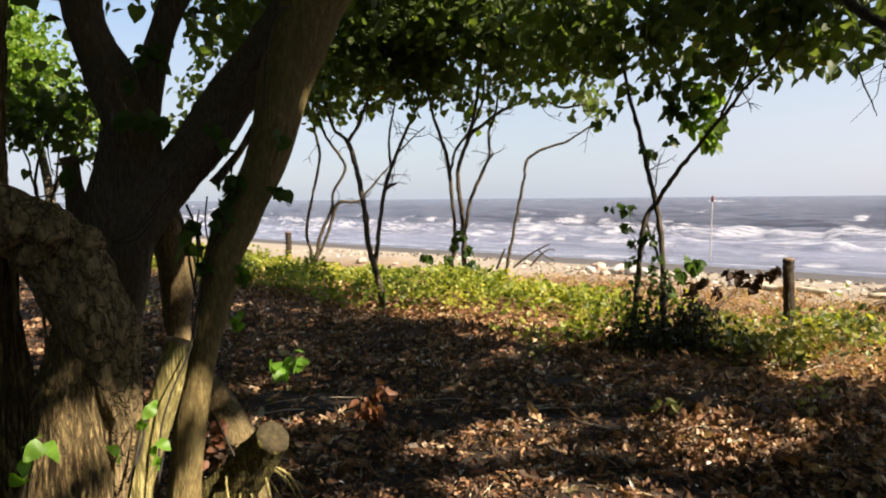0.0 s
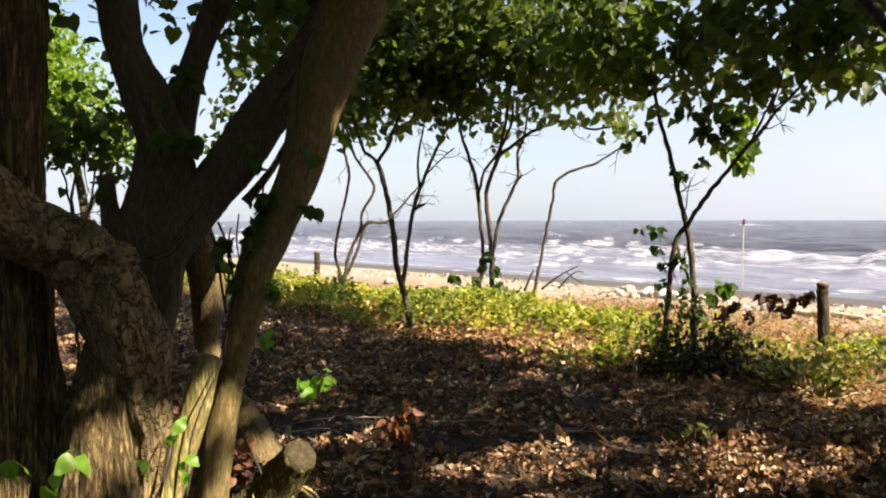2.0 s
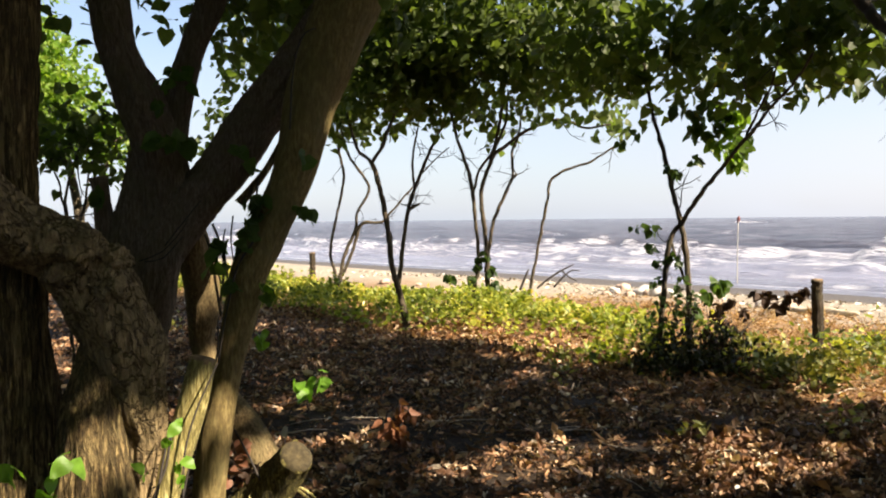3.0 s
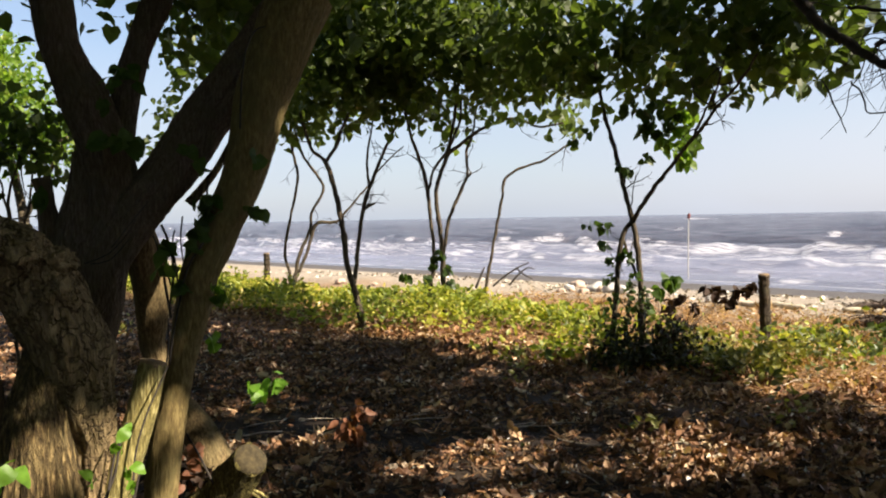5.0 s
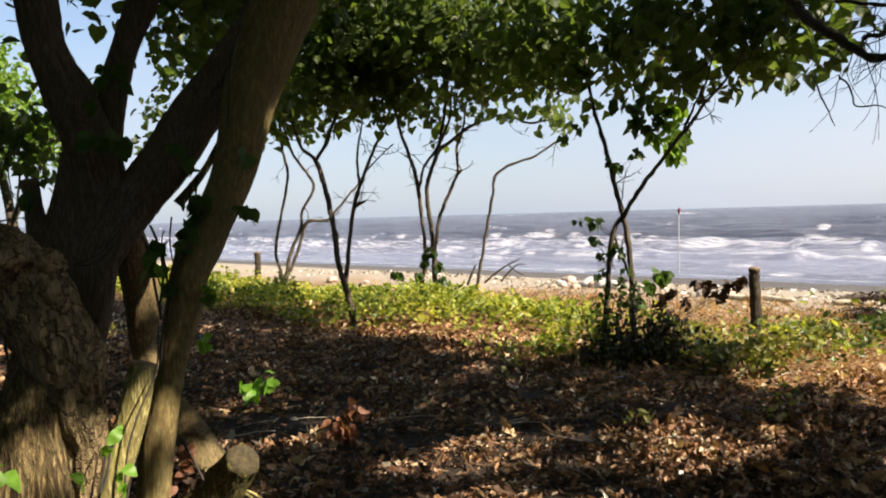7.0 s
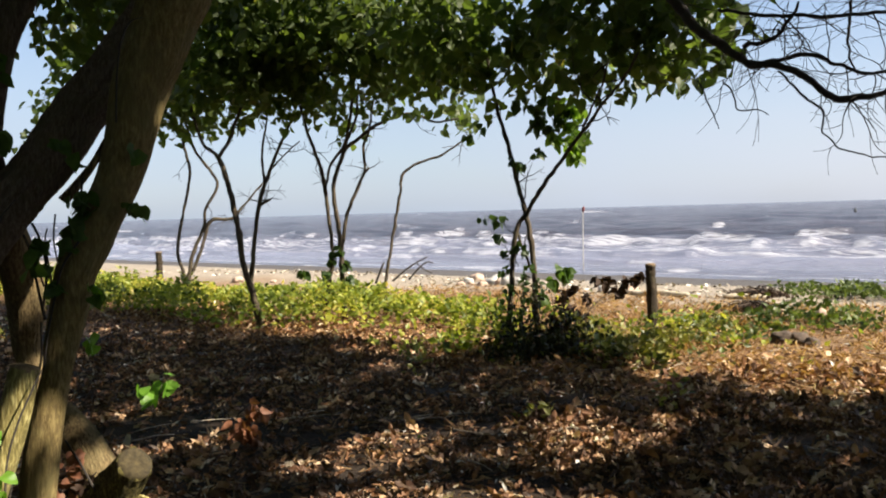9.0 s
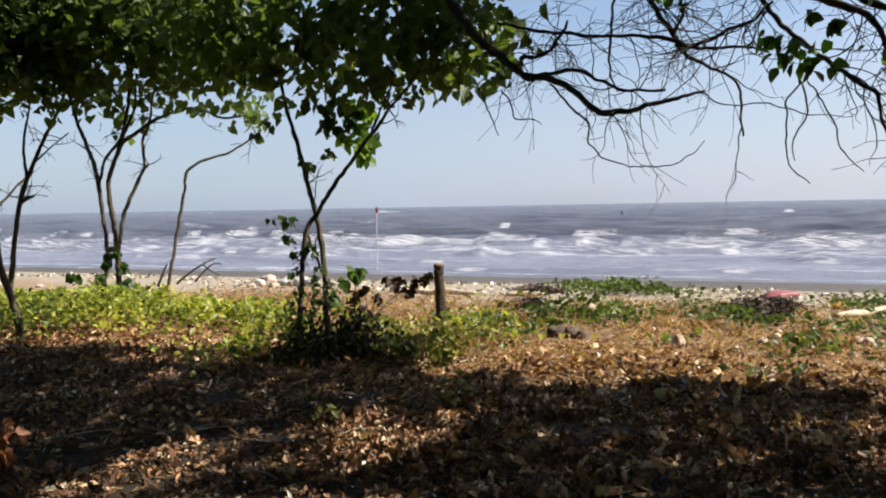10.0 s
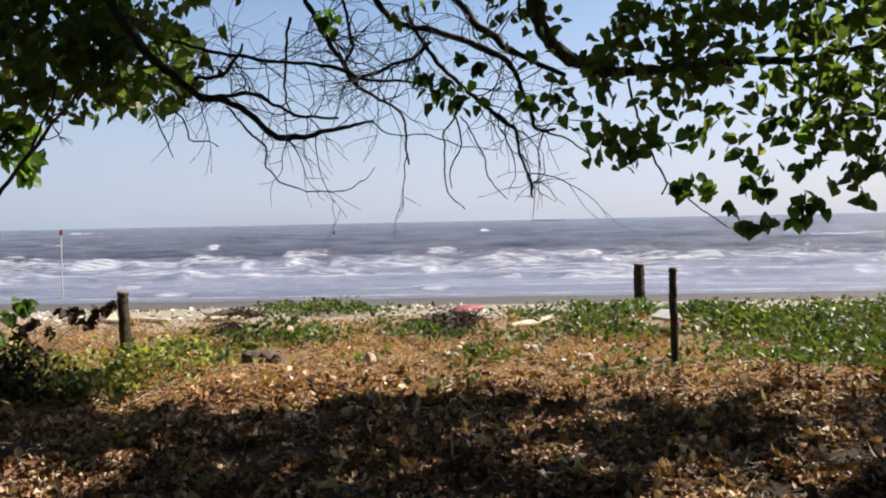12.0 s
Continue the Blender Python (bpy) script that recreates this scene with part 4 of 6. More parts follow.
cluster_tree = slim_tree("cluster of three slim stems spreading into one crown", [
    [(0.69, 11.39, 0.01, 0.0495), (0.67, 11.39, 0.47, 0.0494), (0.66, 11.39, 1.04, 0.0452), (0.61, 11.40, 1.54, 0.0410), (0.59, 11.40, 1.95, 0.0369), (0.75, 11.39, 2.42, 0.0368), (0.98, 11.37, 2.63, 0.0326), (1.26, 11.34, 2.82, 0.0285), (1.62, 11.30, 2.95, 0.0243), (1.84, 11.27, 2.93, 0.0242), (2.06, 11.23, 2.83, 0.0201), (2.44, 11.15, 2.87, 0.0160)],
    [(0.42, 11.40, 0.14, 0.0413), (0.49, 11.40, 0.63, 0.0412), (0.54, 11.40, 0.92, 0.0370), (0.50, 11.40, 1.46, 0.0329), (0.45, 11.40, 1.99, 0.0369), (0.35, 11.41, 2.40, 0.0328), (0.25, 11.41, 2.69, 0.0287), (0.13, 11.41, 3.17, 0.0245)],
    [(0.66, 11.39, 0.96, 0.0329), (0.77, 11.39, 1.54, 0.0328), (0.98, 11.37, 2.01, 0.0286), (1.04, 11.37, 2.15, 0.0245), (1.04, 11.37, 2.51, 0.0245), (1.12, 11.36, 2.75, 0.0204), (1.19, 11.35, 3.16, 0.0163)],
    [(0.47, 11.40, 1.91, 0.0246), (0.55, 11.40, 2.23, 0.0246), (0.75, 11.39, 2.52, 0.0245), (0.94, 11.37, 2.92, 0.0245), (0.98, 11.37, 3.40, 0.0204)],
    [(1.00, 11.37, 2.11, 0.0204), (1.07, 11.36, 2.15, 0.0204), (1.10, 11.36, 2.20, 0.0122)],
    [(0.75, 11.39, 2.42, 0.0327), (0.86, 11.38, 2.96, 0.0286), (0.94, 11.37, 3.49, 0.0244), (1.07, 11.36, 4.05, 0.0244)],
], [(0.29, 11.31, 3.16, 0.45), (0.79, 11.49, 3.06, 0.35), (0.60, 11.00, 3.74, 0.8), (1.22, 10.95, 3.41, 0.6), (1.02, 10.46, 4.14, 0.9), (1.68, 10.38, 3.31, 0.5), (1.53, 9.90, 3.86, 0.8), (2.18, 10.29, 3.00, 0.3)], (0.8, 11.4, 0), 330)
slim_tree("thin bare sapling bent over towards its neighbour", [
    [(1.38, 12.24, 0.03, 0.0310), (1.38, 12.24, 0.38, 0.0310), (1.42, 12.24, 0.65, 0.0309), (1.54, 12.22, 1.27, 0.0282), (1.65, 12.21, 1.84, 0.0281), (1.69, 12.21, 2.10, 0.0281), (1.88, 12.17, 2.27, 0.0262), (2.30, 12.10, 2.41, 0.0217), (2.59, 12.04, 2.59, 0.0173), (2.78, 12.00, 2.73, 0.0129)],
], [(2.43, 11.26, 2.94, 0.22)], (1.55, 12.3, 0), shoots=2)
fork_tree = slim_tree("forked tree with two slim stems grown over by creepers", [
    [(2.55, 8.04, 0.01, 0.0408), (2.54, 8.04, 0.30, 0.0378), (2.54, 8.04, 0.88, 0.0348), (2.50, 8.05, 1.29, 0.0348), (2.47, 8.06, 1.47, 0.0348), (2.39, 8.09, 1.81, 0.0291), (2.32, 8.11, 2.16, 0.0291), (2.25, 8.13, 2.40, 0.0262), (2.18, 8.15, 2.69, 0.0233), (2.14, 8.15, 2.98, 0.0233), (2.03, 8.18, 3.45, 0.0204)],
    [(2.23, 8.13, -0.01, 0.0412), (2.26, 8.12, 0.29, 0.0382), (2.31, 8.11, 0.76, 0.0351), (2.34, 8.10, 1.17, 0.0321), (2.39, 8.09, 1.36, 0.0320), (2.47, 8.06, 1.47, 0.0290)],
    [(2.46, 8.07, 1.44, 0.0290), (2.50, 7.95, 1.58, 0.0286), (2.56, 7.72, 1.77, 0.0278), (2.64, 7.38, 2.00, 0.0238), (2.68, 6.94, 2.21, 0.0224), (2.68, 6.72, 2.28, 0.0193), (2.68, 6.40, 2.42, 0.0160), (2.70, 6.07, 2.53, 0.0130), (2.71, 5.73, 2.72, 0.0123)],
    [(2.69, 6.94, 2.22, 0.0149), (2.67, 6.73, 2.33, 0.0145), (2.66, 6.52, 2.46, 0.0117), (2.68, 6.40, 2.57, 0.0114), (2.66, 6.19, 2.76, 0.0088)],
    [(2.52, 8.05, 0.85, 0.0174), (2.44, 8.07, 1.06, 0.0175), (2.37, 8.09, 1.29, 0.0175)],
], [(2.30, 8.10, 3.2, 0.42), (1.97, 8.18, 3.45, 0.7), (2.53, 7.92, 2.88, 0.35), (2.75, 7.74, 3.34, 0.55), (3.06, 7.41, 3.05, 0.36), (3.28, 7.32, 3.19, 0.3), (3.36, 7.06, 2.98, 0.3), (3.54, 6.63, 2.86, 0.22), (3.50, 6.65, 3.17, 0.4)] + [(2.70, 7.05, 3.24, 0.5), (2.92, 6.65, 3.20, 0.5), (3.17, 6.45, 3.39, 0.5), (3.28, 6.29, 2.95, 0.3), (3.42, 6.00, 2.81, 0.2), (3.47, 5.86, 3.14, 0.22), (2.76, 7.03, 2.81, 0.25), (3.03, 6.61, 2.83, 0.25), (3.37, 6.14, 3.31, 0.4)] + [(1.41, 8.82, 3.69, 0.6), (1.87, 8.75, 3.62, 0.55), (2.18, 8.17, 3.60, 0.5), (2.35, 7.62, 3.29, 0.35), (1.70, 8.78, 3.26, 0.4), (2.07, 8.20, 3.20, 0.25), (2.46, 7.07, 3.35, 0.3), (1.45, 8.81, 3.07, 0.22)], (2.4, 8.2, 0), 330)

slim_tree("thin shaded sapling with drooping leaves behind the old tree", [
    [(-2.81, 5.97, 0.11, 0.0171), (-2.82, 5.96, 0.80, 0.0170), (-2.83, 5.96, 1.39, 0.0148), (-2.83, 5.96, 1.73, 0.0126), (-2.79, 5.98, 1.94, 0.0105), (-2.74, 6.00, 2.11, 0.0093), (-2.63, 6.05, 2.26, 0.0085)],
    [(-2.82, 5.96, 1.31, 0.0127), (-2.73, 6.00, 1.60, 0.0106), (-2.68, 6.03, 1.94, 0.0094), (-2.60, 6.06, 2.10, 0.0086), (-2.49, 6.11, 2.19, 0.0065)],
    [(-2.83, 5.96, 1.56, 0.0105), (-2.88, 5.93, 1.85, 0.0092), (-2.93, 5.91, 2.06, 0.0083), (-2.98, 5.88, 2.22, 0.0062)],
], [(-2.87, 5.83, 2.30, 0.22), (-2.69, 5.91, 2.31, 0.2), (-2.54, 5.98, 2.23, 0.17), (-2.41, 6.03, 2.16, 0.12), (-2.61, 5.95, 2.08, 0.12), (-2.79, 5.86, 2.12, 0.16), (-2.94, 5.79, 2.09, 0.2)], (-3.35, 5.75, 0), 900, 0.09, shoots=3)

# sunlit tree further along
far_tree = thing("broadleaf_tree", "sunlit bushy green tree beyond the old trunk", "tree", at=(-6.3, 13.5, 0))
limb("trunk", under(far_tree, [(-6.3, 13.5, -0.05, 0.11), (-6.2, 13.5, 1.2, 0.09), (-6.4, 13.6, 2.4, 0.07), (-6.7, 13.5, 3.8, 0.05), (-6.8, 13.5, 5.0, 0.03)]), BARK_THIN, far_tree, 12, 0.06, 0.1)
limb("limb", under(far_tree, [(-6.25, 13.5, 1.6, 0.05), (-5.8, 13.4, 2.3, 0.04), (-5.4, 13.3, 3.0, 0.025)]), BARK_THIN, far_tree, 10, 0.06, 0.1)
FAR_CROWN = [(-6.53, 12.95, 4.27, 0.6), (-6.47, 12.98, 3.45, 0.8), (-6.06, 13.18, 3.14, 0.55), (-5.92, 12.25, 3.69, 0.45), (-6.33, 13.05, 2.80, 0.45), (-5.62, 13.37, 2.92, 0.45), (-5.50, 13.42, 2.59, 0.3), (-6.66, 12.88, 4.99, 0.5), (-7.31, 12.53, 4.01, 1.2), (-7.53, 12.39, 2.93, 0.8)]
v, f = leaf_cloud(under(far_tree, FAR_CROWN), 800, 0.095, clump=20, spread=0.15)
part("crown", mesh_of("crown", v, f, LEAF_YOUNG, False), far_tree)

# ---------------------------------------------------------------- the overhanging tree beside the path
over = thing("overhanging_tree", "tree with bare drooping branches and dark leafy sprays", "tree", at=(5.8, -2.6, 0))
OVER = [
    [(2.52, 5.71, 3.81, 0.0645), (2.72, 5.47, 3.27, 0.0564), (2.89, 5.25, 2.86, 0.0522), (3.01, 5.08, 2.65, 0.0440), (3.13, 4.91, 2.50, 0.0358), (3.25, 4.74, 2.43, 0.0316), (3.33, 4.59, 2.35, 0.0314), (3.41, 4.47, 2.21, 0.0313), (3.46, 4.38, 2.16, 0.0311), (3.58, 4.15, 2.18, 0.0230), (3.67, 3.96, 2.21, 0.0189), (3.76, 3.76, 2.24, 0.0112)],
    [(3.02, 5.08, 2.89, 0.0160), (3.14, 4.91, 2.82, 0.0159), (3.25, 4.73, 2.76, 0.0158), (3.41, 4.48, 2.71, 0.0156), (3.59, 4.14, 2.64, 0.0153), (3.68, 3.95, 2.58, 0.0189), (3.73, 3.84, 2.52, 0.0150), (3.82, 3.60, 2.48, 0.0110), (3.89, 3.37, 2.43, 0.0072)],
    [(3.56, 4.21, 3.09, 0.0230), (3.62, 4.08, 2.84, 0.0228), (3.68, 3.95, 2.62, 0.0227), (3.69, 3.91, 2.53, 0.0226), (3.74, 3.80, 2.42, 0.0150), (3.80, 3.65, 2.34, 0.0111), (3.83, 3.55, 2.22, 0.0110), (3.84, 3.53, 1.94, 0.0073)],
    [(3.69, 3.92, 2.52, 0.0151), (3.79, 3.68, 2.57, 0.0148), (3.87, 3.47, 2.63, 0.0127), (3.90, 3.36, 2.72, 0.0108)],
    [(3.68, 3.95, 2.61, 0.0151), (3.70, 3.90, 2.75, 0.0150), (3.69, 3.93, 2.94, 0.0132), (3.67, 3.98, 3.17, 0.0113)],
    [(3.75, 3.79, 3.14, 0.0260), (3.81, 3.64, 2.90, 0.0258), (3.88, 3.44, 2.80, 0.0253), (3.94, 3.21, 2.72, 0.0248), (4.00, 2.98, 2.60, 0.0276), (4.03, 2.83, 2.51, 0.0238), (4.04, 2.73, 2.33, 0.0168), (4.05, 2.66, 2.12, 0.0133), (4.06, 2.53, 2.09, 0.0098)],
    [(3.91, 3.36, 3.19, 0.0322), (3.97, 3.09, 2.83, 0.0314), (4.01, 2.90, 2.66, 0.0308), (4.04, 2.71, 2.53, 0.0234), (4.07, 2.45, 2.38, 0.0162)],
    [(4.03, 2.82, 3.18, 0.0540), (4.05, 2.67, 2.89, 0.0498), (4.06, 2.61, 2.68, 0.0462), (4.07, 2.45, 2.50, 0.0420), (4.08, 2.27, 2.40, 0.0378), (4.10, 2.10, 2.35, 0.0338), (4.21, 1.90, 2.37, 0.0273), (4.36, 1.59, 2.37, 0.0236), (4.48, 1.29, 2.34, 0.0200), (4.58, 0.95, 2.40, 0.0165), (4.66, 0.64, 2.54, 0.0262)],
    [(3.85, 3.52, 2.96, 0.0182), (3.88, 3.43, 2.73, 0.0181), (3.92, 3.29, 2.54, 0.0179), (3.96, 3.14, 2.40, 0.0176), (3.99, 2.99, 2.27, 0.0173), (4.02, 2.85, 2.16, 0.0171), (4.03, 2.78, 2.09, 0.0135), (4.03, 2.74, 1.90, 0.0101), (4.04, 2.69, 1.78, 0.0101), (4.04, 2.68, 1.70, 0.0067)],
    [(3.14, 4.90, 2.49, 0.0239), (3.24, 4.75, 2.47, 0.0198), (3.36, 4.56, 2.48, 0.0196), (3.44, 4.41, 2.39, 0.0156), (3.52, 4.26, 2.31, 0.0135), (3.65, 4.00, 2.27, 0.0114)],
    [(3.12, 4.93, 2.60, 0.0199), (3.23, 4.77, 2.63, 0.0178), (3.29, 4.68, 2.71, 0.0157), (3.32, 4.62, 2.82, 0.0118)],
    [(3.25, 4.74, 2.40, 0.0138), (3.31, 4.63, 2.27, 0.0138), (3.37, 4.53, 2.15, 0.0137), (3.40, 4.48, 2.08, 0.0117), (3.39, 4.50, 1.97, 0.0098), (3.45, 4.38, 1.85, 0.0086), (3.56, 4.17, 1.79, 0.0077), (3.66, 3.96, 1.79, 0.0068), (3.72, 3.83, 1.85, 0.0056), (3.76, 3.75, 1.93, 0.0037)],
    [(2.92, 5.20, 2.42, 0.0100), (2.96, 5.14, 2.28, 0.0100), (2.99, 5.10, 2.17, 0.0080), (3.01, 5.07, 2.06, 0.0060)],
    [(3.03, 5.05, 2.39, 0.0100), (3.07, 4.99, 2.27, 0.0100), (3.10, 4.95, 2.17, 0.0100), (3.16, 4.87, 2.15, 0.0080), (3.21, 4.78, 2.12, 0.0048)],
    [(3.51, 4.31, 2.98, 0.0193), (3.49, 4.33, 2.79, 0.0174), (3.48, 4.35, 2.60, 0.0155), (3.48, 4.33, 2.41, 0.0116), (3.50, 4.30, 2.31, 0.0077)],
    [(4.12, 2.07, 2.32, 0.0123), (4.14, 2.03, 2.13, 0.0123), (4.17, 1.98, 1.94, 0.0122), (4.20, 1.92, 1.80, 0.0107), (4.21, 1.90, 1.74, 0.0091), (4.20, 1.93, 1.69, 0.0076)],
    [(4.21, 1.91, 1.76, 0.0091), (4.25, 1.82, 1.68, 0.0076), (4.31, 1.70, 1.57, 0.0060), (4.37, 1.57, 1.49, 0.0045)],
    [(3.94, 3.21, 2.24, 0.0106), (3.92, 3.28, 2.11, 0.0089), (3.92, 3.26, 1.89, 0.0089), (3.92, 3.25, 1.75, 0.0071), (3.95, 3.15, 1.64, 0.0053)],
    [(3.94, 3.20, 2.23, 0.0106), (3.95, 3.16, 2.06, 0.0088), (3.93, 3.23, 1.89, 0.0071), (3.93, 3.22, 1.77, 0.0053)],
    [(3.95, 3.16, 2.22, 0.0088), (3.98, 3.03, 2.02, 0.0077), (3.99, 2.97, 1.84, 0.0069), (4.02, 2.84, 1.68, 0.0041)],
    [(4.05, 2.67, 2.11, 0.0100), (4.06, 2.51, 2.05, 0.0098), (4.07, 2.38, 1.99, 0.0080), (4.08, 2.29, 1.93, 0.0063)],
    [(3.75, 3.77, 2.23, 0.0093), (3.81, 3.61, 2.13, 0.0074), (3.89, 3.38, 2.11, 0.0072), (3.96, 3.11, 2.03, 0.0053), (4.01, 2.91, 2.01, 0.0034)],
]
extra = []
for n, rows in enumerate(OVER):
    rows = [(x, y, z, (0.74 if n == 0 else 0.95 if n == 7 else 0.78 if n < 11 else 0.58) * r) for x, y, z, r in rows]
    limb("limb" if rows[0][3] > 0.02 else "branch", under(over, rows), BARK_GREY if n == 7 else TWIG, over, 10, 0.022, 0.12, seed=n * 1.9, grain=4, kink=0.022)
    if n < 11 and n != 7:
        extra += twigs(under(over, rows), 9, 0.6, 0.0048, 0.25, 0.28, 3, 0.8)
        extra += twigs(under(over, rows), 7, 0.75, 0.0046, 0.05, 0.05, 3, 0.5)
tagged(part("fine_branching", mesh_of("fine_branching", *join(extra), TWIG), over), kind="stuff")
limb("trunk", under(over, [(5.8, -2.6, -0.1, 0.24), (5.7, -2.4, 0.8, 0.19), (5.9, -2.2, 2.0, 0.17), (5.6, -1.6, 3.2, 0.14), (5.2, -0.6, 4.0, 0.12), (4.4, 1.0, 4.3, 0.10), (3.6, 2.6, 3.9, 0.08)]), BARK, over, 24, 0.04, 0.14)
limb("limb", under(over, [(5.7, -1.8, 2.9, 0.12), (6.2, -0.6, 3.3, 0.10), (5.9, 0.8, 2.9, 0.08), (5.2, 1.6, 2.6, 0.05)]), BARK_GREY, over, 14, 0.05, 0.12)
limb("limb", under(over, [(5.6, -1.6, 3.2, 0.10), (7.0, 0.0, 4.4, 0.08), (7.6, 2.0, 5.0, 0.06), (7.0, 4.5, 5.3, 0.04)]), BARK_GREY, over, 14, 0.05, 0.12)
OVER_LEAVES = [(4.02, 2.22, 2.79, 0.35), (4.17, 1.97, 2.82, 0.4), (4.31, 1.71, 2.67, 0.35), (4.46, 1.34, 2.65, 0.4), (4.57, 1.00, 2.55, 0.4), (3.79, 2.71, 2.78, 0.2), (4.30, 1.72, 2.38, 0.3), (4.06, 1.97, 2.35, 0.2), (4.41, 1.18, 2.09, 0.2), (3.86, 2.45, 2.68, 0.18), (3.85, 2.30, 2.29, 0.2), (4.02, 2.23, 2.60, 0.32), (4.06, 1.97, 2.59, 0.25), (3.91, 2.02, 2.17, 0.2), (3.94, 1.98, 1.93, 0.1), (4.14, 1.82, 2.23, 0.25), (4.24, 1.84, 2.57, 0.35), (4.20, 1.70, 2.04, 0.17), (4.51, 1.50, 2.52, 0.3), (4.36, 1.59, 2.25, 0.26), (4.48, 1.29, 2.28, 0.24), (4.53, 1.14, 2.46, 0.36), (4.36, 1.01, 2.09, 0.3), (4.39, 0.90, 1.82, 0.14), (3.46, 3.20, 3.05, 0.35), (3.11, 3.49, 3.04, 0.35), (2.83, 3.81, 3.06, 0.3), (4.61, 0.86, 2.31, 0.4), (4.67, 0.53, 2.37, 0.5), (4.46, 0.60, 1.87, 0.35)]
v, f = thinned(leaf_cloud(OVER_LEAVES, 430, 0.076, clump=12, spread=0.10), HEART, lambda mid: ~sunny(mid[:, 0] - LEAN_X * mid[:, 2], mid[:, 1] - LEAN_Y * mid[:, 2]))
lc = [(v - np.array(over.location), f)]
# the unseen shading leaves are joined into this crown
v, f = leaf_roof(2.0, 15, -5, 11.5, 340, size=0.21)
lc.append((v - np.array(over.location), f))
part("crown", mesh_of("crown", *join(lc), LEAF, False), over)

# unseen leaves added to close the land side and hold back sky light
n = 26000
bear, far = radians(1) * rng.uniform(112, 312, n), rng.uniform(11, 17, n)
wx, wy = far * np.sin(bear), far * np.cos(bear)
wz = height(wx, wy) + 7.5 * rng.random(n) * (0.8 + 0.2 * np.sin(9 * bear))
woods = new("woods", mesh_of("woods", *scatter(OVAL, np.stack([wx, wy, wz], -1), unit(n) + np.array([0, 0, -0.4]), unit(n), rng.uniform(0.35, 0.7, n)), LEAF, False))
tagged(woods, label="unseen dark green leaf ring that holds back light from the land side", category="woods", kind="stuff")

# ---------------------------------------------------------------- posts and shore things
def post(label, foot, top, r, lean, seed):
    x, y = foot
    z = float(height(x, y))
    t = thing("fence_post", label, "post", "weathered beach fence posts", at=(x, y, z))
    rows = [(0, 0, -0.1, r * 1.05), (lean * 0.2, 0, (top - z) * 0.3, r), (lean * 0.6, 0.01, (top - z) * 0.7, r * 0.97), (lean, 0, top - z, r * 0.93)]
    limb("shaft", rows, POST_WOOD, t, 28, 0.025, 0.13, seed=seed, grain=5, kink=0.008)
    cut_face(rows, t, "post_top", "weathered sawn top")
    return t


post("weathered round wooden post standing in dry grass", (4.38, 9.08), 0.80, 0.066, -0.02, 3)
post("grey wooden post standing at the head of the beach", (-2.95, 17.8), 0.82, 0.07, 0.0, 8)
post("thick dark wooden post behind green creepers", (12.3, 6.75), 0.76, 0.095, 0.0, 13)
post("thin dark wooden post with a split top", (7.95, 3.82), 1.02, 0.042, -0.03, 21)

marker = thing("sea_marker", "thin white marker pole with dark red top standing in the surf", "pole", at=(9.54, 25.3, -1.0))
part("pole", mesh_of("pole", *tube([(0, 0, 0, 0.02), (0.0, 0, 1.2, 0.02), (0.02, 0, 2.45, 0.018)], 10, 0.2), WHITE_PAINT), marker)
part("flag", mesh_of("flag", *tube([(0.02, 0, 2.36, 0.03), (0.03, 0.0, 2.46, 0.055), (0.05, 0, 2.56, 0.03)], 10, 0.03), RED_CLOTH), marker)

buoy = thing("buoy", "small dark buoy floating far out at sea", "buoy", at=(88.0, 112.0, -0.4))
part("float", mesh_of("float", *tube([(0, 0, -0.3, 0.2), (0, 0, 0.05, 0.26), (0, 0, 0.3, 0.2), (0, 0, 0.55, 0.1), (0, 0, 0.7, 0.08)], 12, 0.15), BLACK_BUOY), buoy)

# ---------------------------------------------------------------- plants on the ground
def on_ground(n, x0, x1, y0, y1):
    x, y = rng.uniform(x0, x1, n), rng.uniform(y0, y1, n)
    return x, y, SEA_X * x + SEA_Y * y, SEA_Y * x - SEA_X * y


def patchy(x, y, f=1.0):
    return 0.5 + 0.25 * np.sin(1.7 * f * x + 1.3 * np.sin(1.1 * f * y)) + 0.25 * np.sin(2.3 * f * y - 0.9 * f * x + 1.0 + np.sin(0.8 * f * x))


def low_leaves(x, y, tall, size, form=OVAL):
    """Leaves held up on short stalks, the middle of a tuft higher than its rim."""
    n = len(x)
    z = height(x, y) + 0.01 + tall * rng.random(n) ** 0.7
    tip = unit(n) * np.array([1, 1, 0.5]) + np.array([0, 0, 0.45])
    return scatter(form, np.stack([x, y, z], -1), tip, unit(n) * 0.7 + np.array([0, 0, 0.5]), size * rng.uniform(0.6, 1.25, n), rng.uniform(0.8, 1.3, n))


# the sunny belt of creepers at the feet of the slim trees
x, y, s, a = on_ground(120000, -9, 6.4, 6.0, 21)
want = np.clip((s - 6.4 - 0.3 * np.sin(1.5 * a)) / 0.6, 0, 1) * np.clip((10.9 + 0.5 * np.sin(a) - np.clip((-11 - a) / 3, 0, 1) - s) / 1.2, 0, 1) * np.maximum(np.clip((3.3 - x) / 1.2, 0.0, 1), 0.5 * np.exp(-(((x - 4.9) / 0.8) ** 2) - ((y - 8.6) / 1.3) ** 2))
clumps = lambda x, y: 0.6 * soft_noise(x * 0.95 + 3, y * 0.95) + 0.4 * soft_noise(x * 2.4 + 9, y * 2.4)
want *= 1 - 0.95 * np.exp(-((x - 2.6) ** 2 + (y - 8.0) ** 2) / 0.45)
